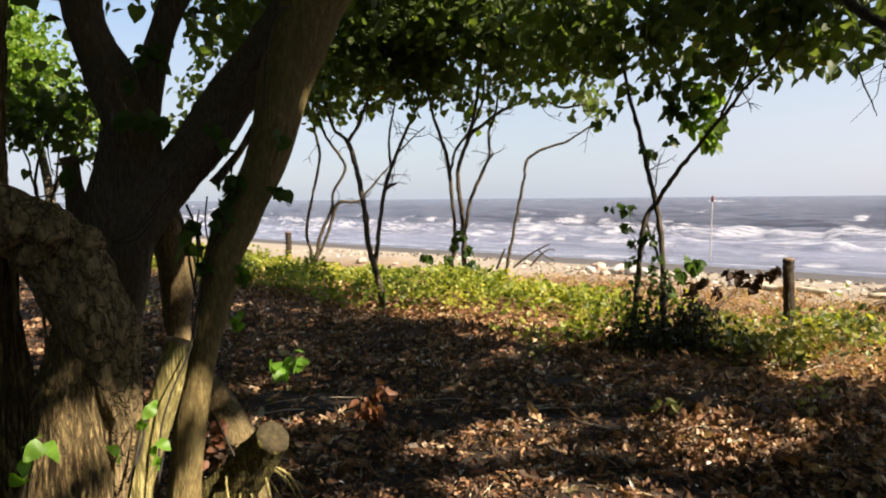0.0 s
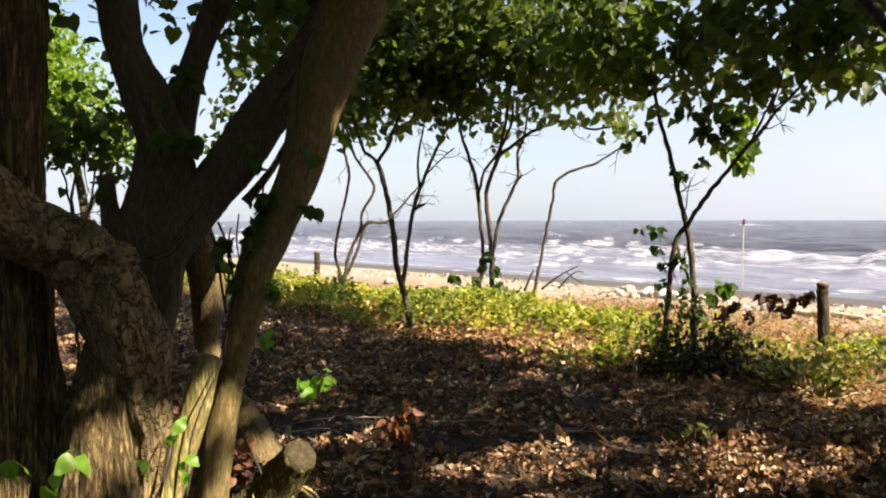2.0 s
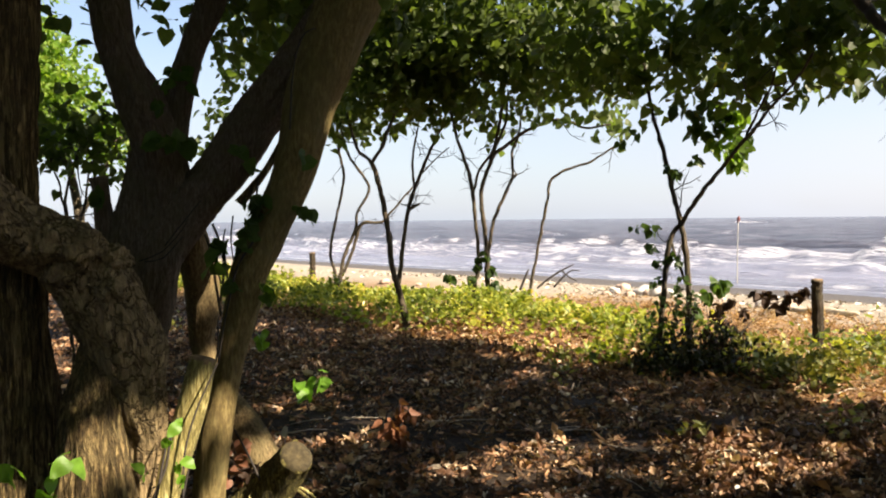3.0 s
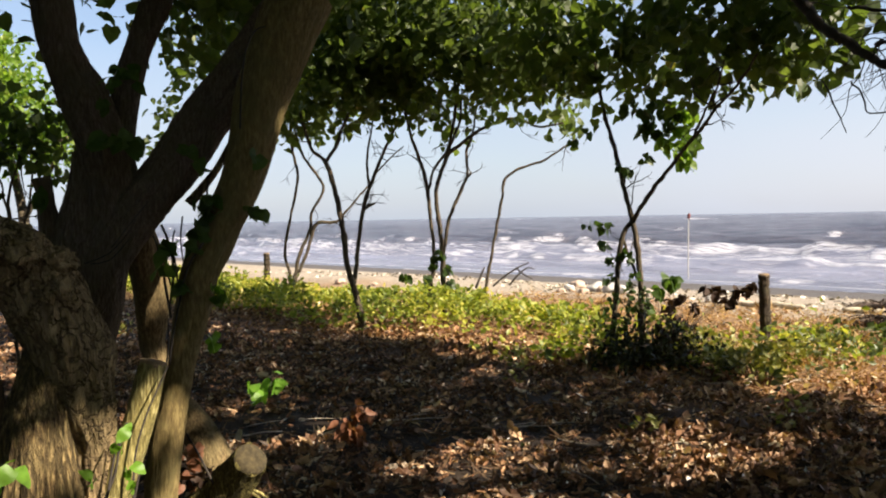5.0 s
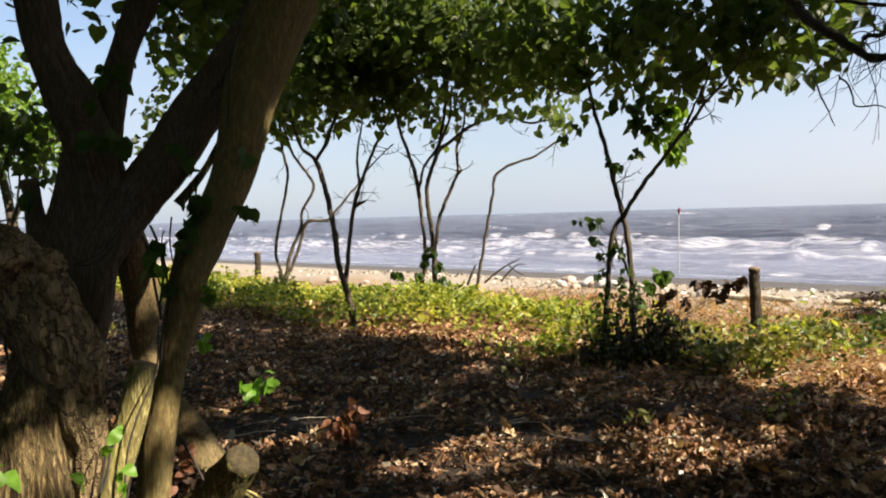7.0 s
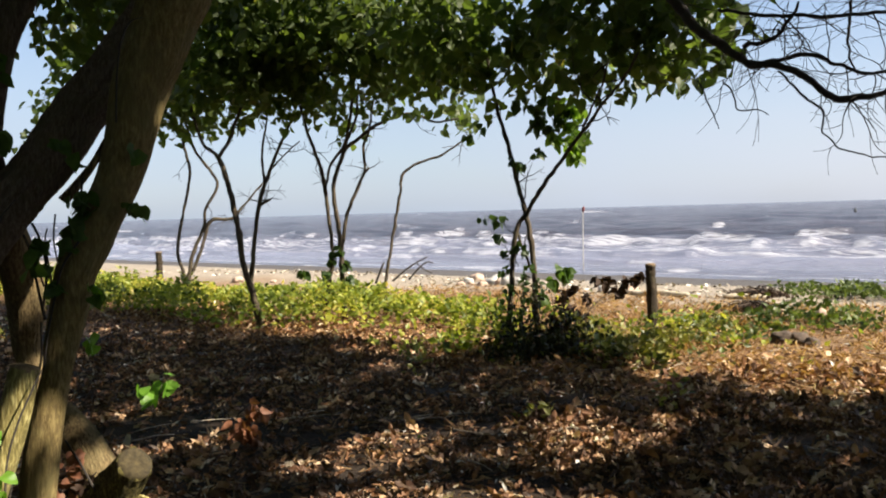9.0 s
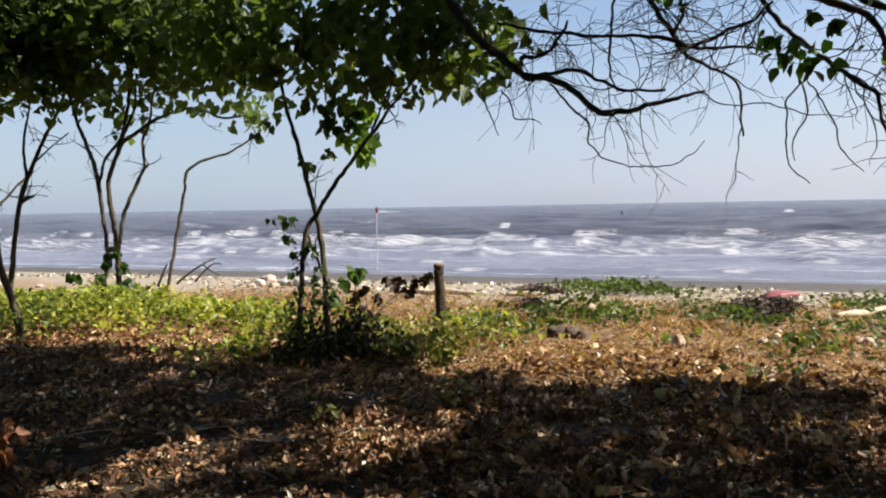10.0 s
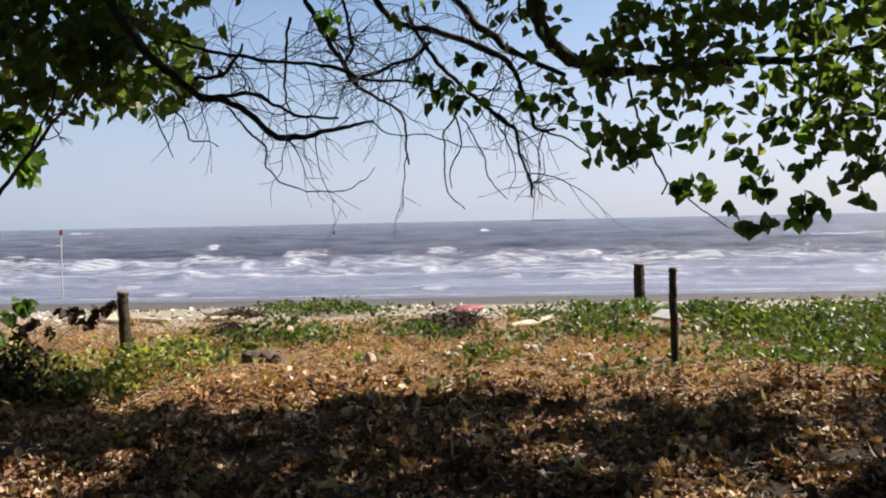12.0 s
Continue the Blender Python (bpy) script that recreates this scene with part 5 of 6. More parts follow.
heaped = np.exp(-((x - 0.6) ** 2 + (y - 11.0) ** 2) / 0.5) + 0.7 * np.exp(-((x + 0.3) ** 2 + (y - 10.8) ** 2) / 0.3) + 0.6 * np.exp(-((x + 1.9) ** 2 + (y - 11.5) ** 2) / 0.6)      # thickest round the stems
want *= np.clip(np.maximum((clumps(x, y) - 0.36) / 0.2, heaped), 0.06, 1)
keep = rng.random(len(x)) < want
x, y = x[keep], y[keep]
tall = 0.03 + 1.35 * np.clip(clumps(x, y) - 0.38, 0, 1) + 0.06 * rng.random(len(x))
tall = tall * np.clip((10.6 - s[keep]) / 3, 0.35, 1) + 0.5 * heaped[keep]
belt = new("creeper", mesh_of("creeper", *low_leaves(x, y, tall, 0.098), CREEPER, False))
tagged(belt, label="sunlit yellow-green creepers covering the sandy ground", category="plants", kind="stuff")

# green patches out on the open ground and along the crest
PATCHES = [(6.02, 9.03, 0.6), (6.55, 8.73, 0.5), (6.74, 8.48, 0.45), (8.70, 12.34, 0.5), (9.37, 11.31, 0.8), (8.84, 11.30, 0.6), (9.31, 10.59, 0.5), (7.65, 7.21, 0.5), (6.81, 5.57, 0.4), (6.29, 5.19, 0.35), (8.27, 6.36, 0.45), (9.12, 6.06, 0.7), (10.90, 6.78, 0.9), (9.65, 5.33, 0.6), (11.39, 6.05, 0.9), (7.59, 4.54, 0.6), (7.07, 3.94, 0.45), (11.87, 5.35, 0.9), (10.92, 4.48, 1), (12.34, 4.66, 1.1), (10.82, 3.68, 1), (12.14, 3.77, 1.2), (10.74, 2.97, 1), (13.29, 3.26, 1.2), (8.98, 2.71, 0.7), (8.89, 2.31, 0.8), (10.10, 2.42, 0.9), (8.74, 3.03, 0.5), (8.46, 3.40, 0.5), (7.74, 3.81, 0.35), (5.01, 9.24, 0.35), (4.27, 8.31, 0.3), (7.74, 7.98, 0.35), (4.98, 7.96, 0.3), (5.19, 9.00, 0.35), (9.89, 7.02, 0.6), (13.89, 2.37, 1.4), (10.52, 1.84, 1.2), (5.55, 4.81, 0.3), (5.99, 6.64, 0.25)]
px, py = [], []
for x0, y0, r in PATCHES:
    n = int(250 * r * r * 3.1 * min(1.0, max(0.3, (SEA_X * x0 + SEA_Y * y0 - 7.2) / 2.6)))
    q = rng.normal(size=(n, 2)) * r * 0.62
    px.append(x0 + q[:, 0])
    py.append(y0 + q[:, 1])
px, py = np.concatenate(px), np.concatenate(py)
for (ax, ay), (cx, cy) in (((8.87, 6.82), (9.95, 6.86)), ((10.9, 5.75), (10.68, 5.22)), ((7.88, 5.08), (7.54, 4.59))):
    q = np.clip(((px - ax) * (cx - ax) + (py - ay) * (cy - ay)) / ((cx - ax) ** 2 + (cy - ay) ** 2), 0, 1)
    keep = np.hypot(px - ax - q * (cx - ax) + 0.2, py - ay - q * (cy - ay) + 0.15) > 0.4      # bare ground before the driftwood
    px, py = px[keep], py[keep]
runner = new("beach_vine", mesh_of("beach_vine", *low_leaves(px, py, 0.03 + 0.45 * np.clip(clumps(px * 1.6, py * 1.6) - 0.35, 0, 1), 0.1), CREEPER_GREEN, False))
tagged(runner, label="green beach vine in patches on brown ground", category="plants", kind="stuff")

# weeds in half shade round the forked tree
WEEDS = [(3.10, 7.14, 0.3), (3.37, 7.52, 0.25), (3.35, 6.88, 0.3), (3.65, 7.23, 0.25), (3.21, 7.68, 0.25), (3.02, 6.95, 0.28), (3.12, 7.05, 0.24), (3.52, 7.0, 0.26), (3.62, 7.1, 0.22), (3.95, 6.9, 0.25), (3.74, 7.94, 0.35), (3.41, 8.29, 0.35), (2.93, 8.00, 0.35), (4.21, 7.60, 0.3), (1.11, 7.29, 0.18), (1.69, 5.27, 0.14), (2.66, 5.28, 0.2), (-3.82, 10.60, 0.3)]
px, py = [], []
for x0, y0, r in WEEDS:
    n = int(420 * r * r * 3.1)
    q = rng.normal(size=(n, 2)) * r * 0.45
    px.append(x0 + q[:, 0])
    py.append(y0 + q[:, 1])
px, py = np.concatenate(px), np.concatenate(py)
weeds = new("weeds", mesh_of("weeds", *low_leaves(px, py, 0.06 + 0.36 * patchy(px, py, 2), 0.075), WEED, False))
tagged(weeds, label="low dark green weeds beside the forked tree", category="plants", kind="stuff")

# dry grass on the open ground
x, y, s, a = on_ground(190000, -4, 15, -1, 16)
keep = (rng.random(len(x)) < np.clip((s - 6.3) / 1.5, 0, 1) * np.clip((12.8 - s) / 1.5, 0, 1) * np.clip(0.2 + 1.1 * patchy(x, y, 1.7), 0, 1) * np.clip((x - 0.5) / 3, 0.1, 1))
x, y = x[keep], y[keep]
n = len(x)
tip = unit(n) * np.array([1, 1, 0.3]) + np.array([0, 0, 0.28])
tx, ty, ts, _ = on_ground(420, 2.5, 15, -1, 13)
keep = (ts > 7.2) & (ts < 12.8) & (rng.random(420) < np.clip((clumps(tx, ty) - 0.4) / 0.2, 0.08, 1))
tx, ty = np.repeat(tx[keep], 26), np.repeat(ty[keep], 26)
m = len(tx)
x, y = np.r_[x, tx + rng.normal(size=m) * 0.07], np.r_[y, ty + rng.normal(size=m) * 0.07]
tip = np.vstack([tip, unit(m) * np.array([0.9, 0.9, 0.3]) + np.array([0, 0, 0.7])])
long = np.r_[rng.uniform(0.05, 0.15, n), rng.uniform(0.07, 0.22, m)]
n += m
straw = new("dry_grass", mesh_of("dry_grass", *scatter(BLADE, np.stack([x, y, height(x, y)], -1), tip, unit(n), long, rng.uniform(1, 2.4, n)), STRAW, False))
tagged(straw, label="sparse dry straw-coloured grass on open ground", category="grass", kind="stuff")

# dead stalks and straw among the fallen leaves
x, y, s, a = on_ground(52000, -5, 11, -0.8, 10)
keep = rng.random(len(x)) < np.clip((7.4 - s) / 1.2, 0, 1) * np.clip(patchy(x, y, 2.0), 0.1, 1)
x, y = x[keep], y[keep]
n = len(x)
stalks = new("dead_stalks", mesh_of("dead_stalks", *scatter(BLADE, np.stack([x, y, height(x, y) + 0.01], -1), unit(n) * np.array([1, 1, 0.15]) + np.array([0, 0, 0.06]), unit(n) * 0.5 + np.array([0, 0, 0.5]), rng.uniform(0.06, 0.22, n), rng.uniform(0.7, 2, n)), foliage("dead_stalk", [(0.0, (0.05, 0.028, 0.015)), (0.6, (0.14, 0.085, 0.045)), (1.0, (0.27, 0.18, 0.09))], 0.15, 0.7), False))
tagged(stalks, label="dead brown stalks and straw among fallen leaves", category="stalks", kind="stuff")

# fallen leaves
def heaps(x, y):
    """Where fallen leaves gather."""
    return 0.45 * soft_noise(x * 1.9, y * 2.6 + 5) + 0.55 * soft_noise(x * 5.3 + 8, y * 6.1)


def litter(n, x0, x1, y0, y1, far, size, mat, name, label, flat=0.55, form=CURLED):
    x, y, s, a = on_ground(n, x0, x1, y0, y1)
    keep = rng.random(n) < np.clip((far - s) / 1.2, 0, 1) * np.clip((heaps(x, y) - 0.27) / 0.25, 0.08, 1)
    x, y = x[keep], y[keep]
    n = len(x)
    tip = unit(n) * np.array([1, 1, 0.55])
    nrm = unit(n) * flat * 1.7 + np.array([0, 0, 0.8])
    ob = new(name, mesh_of(name, *scatter(form, np.stack([x, y, height(x, y) + 0.006 + 0.02 * rng.random(n) + 0.09 * np.clip(heaps(x, y) - 0.42, 0, 1)], -1), tip, nrm, size * rng.uniform(0.4, 1.0, n) ** 0.8 * np.where(rng.random(n) < 0.12, 1.9, 1.2), rng.uniform(0.35, 1.1, n)), mat, False))
    return tagged(ob, label=label, category="leaves", kind="stuff")


litter(16000, -10, -1, 9, 19, 7.0, 0.07, DRY_LEAF, "leaf_litter", "dry brown fallen leaves beyond the old tree")
litter(42000, -5, 11, -0.8, 10, 7.9, 0.06, DRY_LEAF, "leaf_litter", "dry brown fallen leaves under the trees")
litter(48000, -5, 11, -0.8, 10, 7.9, 0.075, DRY_LEAF, "crumpled_leaves", "crumpled and broken brown leaves under the trees", 0.8, CRUMPLED)
litter(11000, 1.5, 9, 0.4, 5.5, 7.9, 0.1, DRY_LEAF, "crumpled_leaves", "large crumpled brown leaves lying in loose drifts", 0.8, CRUMPLED)
litter(70000, -3, 9, 1.0, 9, 7.9, 0.022, DRY_LEAF, "leaf_crumbs", "fine crumbs of dead leaves and bark", 0.8, OVAL)
litter(22000, -6, 11, -7, -0.8, 7.9, 0.085, DRY_LEAF, "leaf_litter", "dry brown fallen leaves on the land side")
litter(32000, -3, 14, 0.5, 14, 12.5, 0.045, DRY_LEAF, "scattered_leaves", "scattered dry leaves on open ground")
litter(4600, -3.5, 10, -0.5, 11, 8.5, 0.042, SHELL, "pale_scraps", "pale bleached scraps and shells among leaves", 0.5, OVAL)

litter(900, 2, 14, 1, 13, 13.0, 0.075, SHELL, "pale_scraps", "pale bleached scraps on open ground", 0.5, OVAL)
litter(150, -2, 8, 1, 8, 8.0, 0.11, foliage("pale_leaf", [(0.0, (0.30, 0.22, 0.13)), (1.0, (0.62, 0.54, 0.40))], 0.2, 0.6), "fallen_leaves", "large pale curled leaves lying on the litter", 0.7)
litter(24, -2, 7, 2, 7, 8.0, 0.11, CREEPER_GREEN, "fallen_leaves", "fallen leaves that are still green", 0.3)

x, y, s, a = on_ground(60000, -4, 6, 4.5, 14)
keep = rng.random(len(x)) < np.exp(-(((s - 7.0) / 0.75) ** 2)) * np.clip((heaps(x, y) - 0.3) / 0.2, 0.1, 1) * 0.75
x, y = x[keep], y[keep]
n = len(x)
red = foliage("russet_leaf", [(0.0, (0.07, 0.035, 0.02)), (0.5, (0.24, 0.11, 0.05)), (0.85, (0.48, 0.28, 0.14)), (1.0, (0.72, 0.58, 0.42))], 0.2, 0.6)
fringe = new("leaf_litter", mesh_of("leaf_litter", *scatter(CURLED, np.stack([x, y, height(x, y) + 0.01 + 0.04 * rng.random(n)], -1), unit(n) * np.array([1, 1, 0.6]), unit(n) + np.array([0, 0, 0.8]), rng.uniform(0.04, 0.11, n), rng.uniform(0.5, 1.1, n)), red, False))
tagged(fringe, label="russet fallen leaves along the edge of the shade", category="leaves", kind="stuff")

x, y, s, a = on_ground(42000, -8, 20, 2, 24)
keep = rng.random(len(x)) < np.exp(-(((s - 14.6) / 1.5) ** 2)) * np.clip((soft_noise(x * 1.1 + 2, y * 1.1) - 0.3) / 0.3, 0.05, 1)
x, y = x[keep], y[keep]
n = len(x)
gravel = new("shell_gravel", mesh_of("shell_gravel", *scatter(CURLED, np.stack([x, y, height(x, y) + 0.005], -1), unit(n) * np.array([1, 1, 0.4]), unit(n) * 0.9 + np.array([0, 0, 0.7]), rng.uniform(0.03, 0.13, n) , rng.uniform(0.6, 1.2, n)), foliage("shell_bits", [(0.0, (0.10, 0.08, 0.06)), (0.4, (0.34, 0.28, 0.21)), (0.8, (0.6, 0.54, 0.46)), (1.0, (0.8, 0.77, 0.72))], 0.03, 0.6), False))
tagged(gravel, label="pale broken shells and driftwood bits strewn over the sand", category="shells", kind="stuff")

bits = []
for _ in range(330):
    x, y = rng.uniform(-3, 9), rng.uniform(1.5, 9.5)
    if SEA_X * x + SEA_Y * y > 7.8:
        continue
    g, run = rng.uniform(0, 6.3), rng.uniform(0.08, 0.5)
    r0 = rng.uniform(0.002, 0.006)
    rows = []
    for k in range(4):
        g += rng.normal() * 0.25
        rows.append((x, y, float(height(x, y)) + 0.012 + 0.02 * rng.random(), r0 * (1 - 0.2 * k)))
        x, y = x + math.cos(g) * run / 3, y + math.sin(g) * run / 3
    bits.append(tube(rows, 5, 0.06))
tagged(new("fallen_twigs", mesh_of("fallen_twigs", *join(bits), BARK_GREY)), label="thin fallen twigs lying on the leaf litter", category="fine_branching", kind="stuff")


sticks = []
for _ in range(240):
    x, y = rng.uniform(-2.5, 9), rng.uniform(1.2, 9.5)
    if SEA_X * x + SEA_Y * y > 8.6:
        continue
    g, run, r0 = rng.normal() * 0.7 - 0.5, rng.uniform(0.1, 0.42), rng.uniform(0.003, 0.008)
    rows = []
    for k in range(4):
        g += rng.normal() * 0.2
        rows.append((x, y, float(height(x, y)) + 0.025 + 0.02 * rng.random(), r0 * (1 - 0.18 * k)))
        x, y = x + math.cos(g) * run / 3, y + math.sin(g) * run / 3
    sticks.append(tube(rows, 5, 0.08))
tagged(new("dry_sticks", mesh_of("dry_sticks", *join(sticks), plain("bleached_stick", (0.42, 0.36, 0.29), 0.9, 0.4, 20))), label="bleached dry sticks strewn over the leaf litter", category="sticks", kind="stuff")


# ---------------------------------------------------------------- single plants and things
def leaf_mesh(name, mat, curl=0.1):
    """One heart-shaped leaf, 1 m long, with a fold along its rib."""
    rows = []
    for q in np.linspace(0, 1, 11):
        w = 0.5 * math.sin(math.pi * q**0.62) ** 0.8 * (1 - 0.25 * q)
        rows.append((q - 0.14 * (1 - q) ** 6, w, -0.22 * q * q + 0.05 * math.sin(7 * q)))
    verts = [(0, 0.06, 0)]
    faces = []
    for yy, w, z in rows:
        back = 0.16 * max(0.0, 1 - 4 * yy) if w > 0.02 else 0
        verts += [(k * w, yy - back * abs(k) ** 2, z + curl * w * abs(k) ** 1.5 + 0.02 * math.sin(9 * yy + 3 * k)) for k in (-1, -0.5, 0, 0.5, 1)]
    for i in range(len(rows) - 1):
        for k in range(4):
            p = 1 + i * 5 + k
            faces.append((p, p + 1, p + 6, p + 5))
    return mesh_of(name, np.array(verts, float), faces, mat)


def set_leaf(ob, at, tip, nrm, size):
    tip, nrm = Vector(tip).normalized(), Vector(nrm)
    side = tip.cross(nrm).normalized()
    up = side.cross(tip)
    m = Matrix((side, tip, up)).transposed().to_4x4()
    ob.matrix_local = Matrix.Translation(at) @ m @ Matrix.Diagonal((size, size, size, 1))


LEAF_ONE, LEAF_BRIGHT, LEAF_DEAD, LEAF_BROWN = leaf_mesh("leaf", foliage("leaf_single", [(0.0, (0.05, 0.095, 0.022)), (1.0, (0.11, 0.18, 0.04))], 0.5)), leaf_mesh("leaf", foliage("leaf_bright", [(0.0, (0.13, 0.28, 0.03)), (1.0, (0.22, 0.38, 0.05))], 0.5)), leaf_mesh("leaf", RED_LEAF, 0.5), leaf_mesh("leaf", BROWN_LEAF, 0.5)


def leafy(parent, spots, mesh, size, count, spread, droop=0.6):
    """Single leaves round some (x, y, z, r) spots, each an object under its parent."""
    for x, y, z, r in spots:
        for _ in range(count):
            q = unit(1)[0] * r * rng.random() ** 0.4
            t = unit(1)[0] * 0.8 + np.array([0, 0, -droop])
            set_leaf(part("leaf", mesh, parent), (x + q[0], y + q[1], z + q[2]), t, unit(1)[0] * 0.7 + np.array([0, -0.2, 0.5]), size * rng.uniform(0.7, 1.15))


def small_plant(name, label, at, tall, spots, mesh, size, count, r=0.004, stem_mat=TWIG):
    """A few stems from one root with single leaves on them."""
    z = float(height(at[0], at[1]))
    t = thing(name, label, "plant", at=(at[0], at[1], z))
    for dx, dy, h, rr in spots:
        limb("stem", [(0, 0, -0.02, r), (dx * 0.3, dy * 0.3, h * 0.5, r * 0.9), (dx, dy, h, r * 0.6)], stem_mat, t, 6, 0.04, 0.0)
    leafy(t, spots, mesh, size, count, 0.05)
    return t


(gx0, gy0, _), (rx0, ry0, _), (fx0, fy0, _), (bx0, by0, _) = [(-1.09, 6.34, 1), (-0.30, 5.33, 1), (3.45, 9.24, 1), (3.58, 9.91, 1)]
small_plant("green_seedling", "bright green seedling with large leaves in the leaf litter", (gx0, gy0), 0.3, [(-0.07, 0, 0.22, 0.07), (0.07, 0.02, 0.26, 0.08), (0.0, -0.05, 0.16, 0.06)], LEAF_BRIGHT, 0.11, 5)
small_plant("dead_seedling", "withered red-brown seedling standing in the leaf litter", (rx0, ry0), 0.3, [(-0.05, 0, 0.16, 0.08), (0.05, 0.02, 0.26, 0.07), (0.01, -0.05, 0.08, 0.07)], LEAF_DEAD, 0.085, 12)
small_plant("dead_shrub", "withered dark brown shrub leaning beside the forked tree", (fx0, fy0), 0.6, [(-0.2, 0, 0.42, 0.07), (-0.14, 0, 0.28, 0.08), (-0.06, 0, 0.2, 0.08), (0.02, 0, 0.12, 0.09), (0.1, 0, 0.1, 0.07), (-0.05, 0, 0.5, 0.05), (0.1, 0, 0.4, 0.05), (0.28, 0.03, 0.58, 0.07), (0.4, 0.05, 0.56, 0.07), (0.5, 0.05, 0.52, 0.07), (0.56, 0.05, 0.42, 0.07), (0.66, 0.05, 0.56, 0.06), (0.78, 0.08, 0.56, 0.05), (0.86, 0.08, 0.62, 0.03)], LEAF_BROWN, 0.11, 7, 0.0035)
small_plant("green_shrub", "young green shrub with round leaves beside the dead one", (bx0, by0), 0.6, [(-0.12, 0, 0.70, 0.06), (-0.02, 0.03, 0.72, 0.06), (-0.24, 0, 0.60, 0.05), (-0.35, 0, 0.42, 0.12), (-0.3, 0, 0.25, 0.14)], LEAF_ONE, 0.15, 6, 0.005)

# creepers with bright leaves on the old tree's foot
FOOT_LEAVES = [(-1.14, 2.29, 0.78, 0.05), (-1.08, 2.26, 0.83, 0.05), (-1.23, 2.29, 0.80, 0.04)]
CLIMB_LEAVES = [(-0.85, 2.57, 0.88, 0.03), (-0.86, 2.56, 0.69, 0.03), (-0.93, 2.43, 0.76, 0.03), (-0.68, 2.98, 1.11, 0.03), (-0.64, 2.94, 1.30, 0.04), (-0.89, 2.55, 0.82, 0.02), (-0.86, 2.57, 0.74, 0.02), (-0.67, 2.98, 1.08, 0.02), (-0.80, 2.90, 1.38, 0.05), (-0.72, 3.02, 1.58, 0.06), (-0.51, 3.02, 1.57, 0.03), (-1.06, 3.24, 2.10, 0.06), (-1.01, 2.94, 1.84, 0.05), (-0.68, 3.03, 1.56, 0.04), (-0.84, 2.94, 1.44, 0.04), (-1.04, 3.24, 2.16, 0.05), (-0.48, 3.07, 1.80, 0.05), (-0.76, 3.12, 1.74, 0.06)]
creeper = small_plant("leafy_creeper", "bright green creeper growing at the old trunk's foot", (-0.95, 2.35), 0.5, [(0.0, 0.1, 0.3, 0.03)], LEAF_BRIGHT, 0.06, 2)
leafy(creeper, under(creeper, FOOT_LEAVES), LEAF_BRIGHT, 0.055, 3, 0.05)
leafy(old_tree, under(old_tree, CLIMB_LEAVES[:8]), LEAF_BRIGHT, 0.042, 3, 0.05)
leafy(old_tree, under(old_tree, CLIMB_LEAVES[8:]), LEAF_ONE, 0.06, 3, 0.05)
SPRIGS = [(-0.71, 2.98, 1.59, 0.0342), (-0.7, 2.98, 1.52, 0.0343), (-0.72, 2.98, 1.46, 0.03), (-0.82, 2.98, 1.46, 0.0214), (-0.85, 2.98, 1.43, 0.0215), (-0.67, 2.98, 1.62, 0.0171), (-0.83, 2.98, 1.37, 0.0172), (-0.79, 2.98, 1.3, 0.0172), (-0.52, 3.0, 1.58, 0.0172), (-0.66, 3.0, 1.27, 0.0216), (-1.05, 3.1, 2.11, 0.031), (-1.07, 3.05, 2.0, 0.0175), (-1.35, 3.1, 1.64, 0.0223), (-0.76, 3.0, 1.8, 0.0215)]
leafy(old_tree, under(old_tree, SPRIGS), LEAF_ONE, 0.055, 5, 0.05)
leafy(old_tree, under(old_tree, [(-1.04, 3.0, 1.84, 0.03), (-0.98, 3.0, 1.86, 0.04)]), LEAF_ONE, 0.095, 3, 0.05)

# leaf sprays on the overhanging tree and the forked tree
SPRAYS = [(3.48, 3.05, 2.40, 0.08), (3.54, 2.98, 2.30, 0.11), (3.61, 2.91, 2.34, 0.11), (3.67, 2.84, 2.26, 0.1), (3.58, 2.94, 2.25, 0.1), (3.52, 3.00, 2.36, 0.1), (3.64, 2.87, 2.29, 0.1), (4.28, 1.53, 1.91, 0.06), (4.30, 1.48, 1.82, 0.08), (4.34, 1.38, 1.79, 0.07), (4.39, 1.26, 1.80, 0.05), (4.29, 1.50, 1.71, 0.04), (4.32, 1.43, 1.68, 0.05), (4.18, 1.75, 1.75, 0.06), (4.22, 1.67, 1.70, 0.05), (4.15, 1.80, 1.71, 0.04), (4.39, 1.25, 1.62, 0.06), (4.41, 1.19, 1.59, 0.05), (4.29, 1.50, 1.51, 0.04), (4.33, 1.41, 1.53, 0.05), (4.38, 1.28, 1.55, 0.05), (4.47, 1.00, 1.64, 0.05), (4.46, 1.04, 1.77, 0.04), (4.26, 1.58, 1.61, 0.03), (3.19, 3.44, 2.76, 0.08), (3.13, 3.48, 2.77, 0.06), (4.37, 1.30, 2.01, 0.09), (4.34, 1.38, 2.05, 0.07), (4.11, 1.88, 1.96, 0.05), (4.45, 1.07, 1.97, 0.1), (4.47, 0.97, 1.88, 0.08), (3.81, 2.35, 2.23, 0.04), (4.19, 1.73, 1.98, 0.07), (3.94, 1.98, 1.90, 0.06), (3.80, 2.53, 2.22, 0.06), (3.63, 2.88, 2.49, 0.04), (3.71, 2.80, 2.45, 0.03)]
leafy(over, under(over, SPRAYS), LEAF_ONE, 0.068, 6, 0.05, 0.8)
# half the sprays also get a brighter leaf colour, as if lit through
leafy(over, under(over, SPRAYS[::2]), LEAF_BRIGHT, 0.068, 3, 0.05, 0.8)
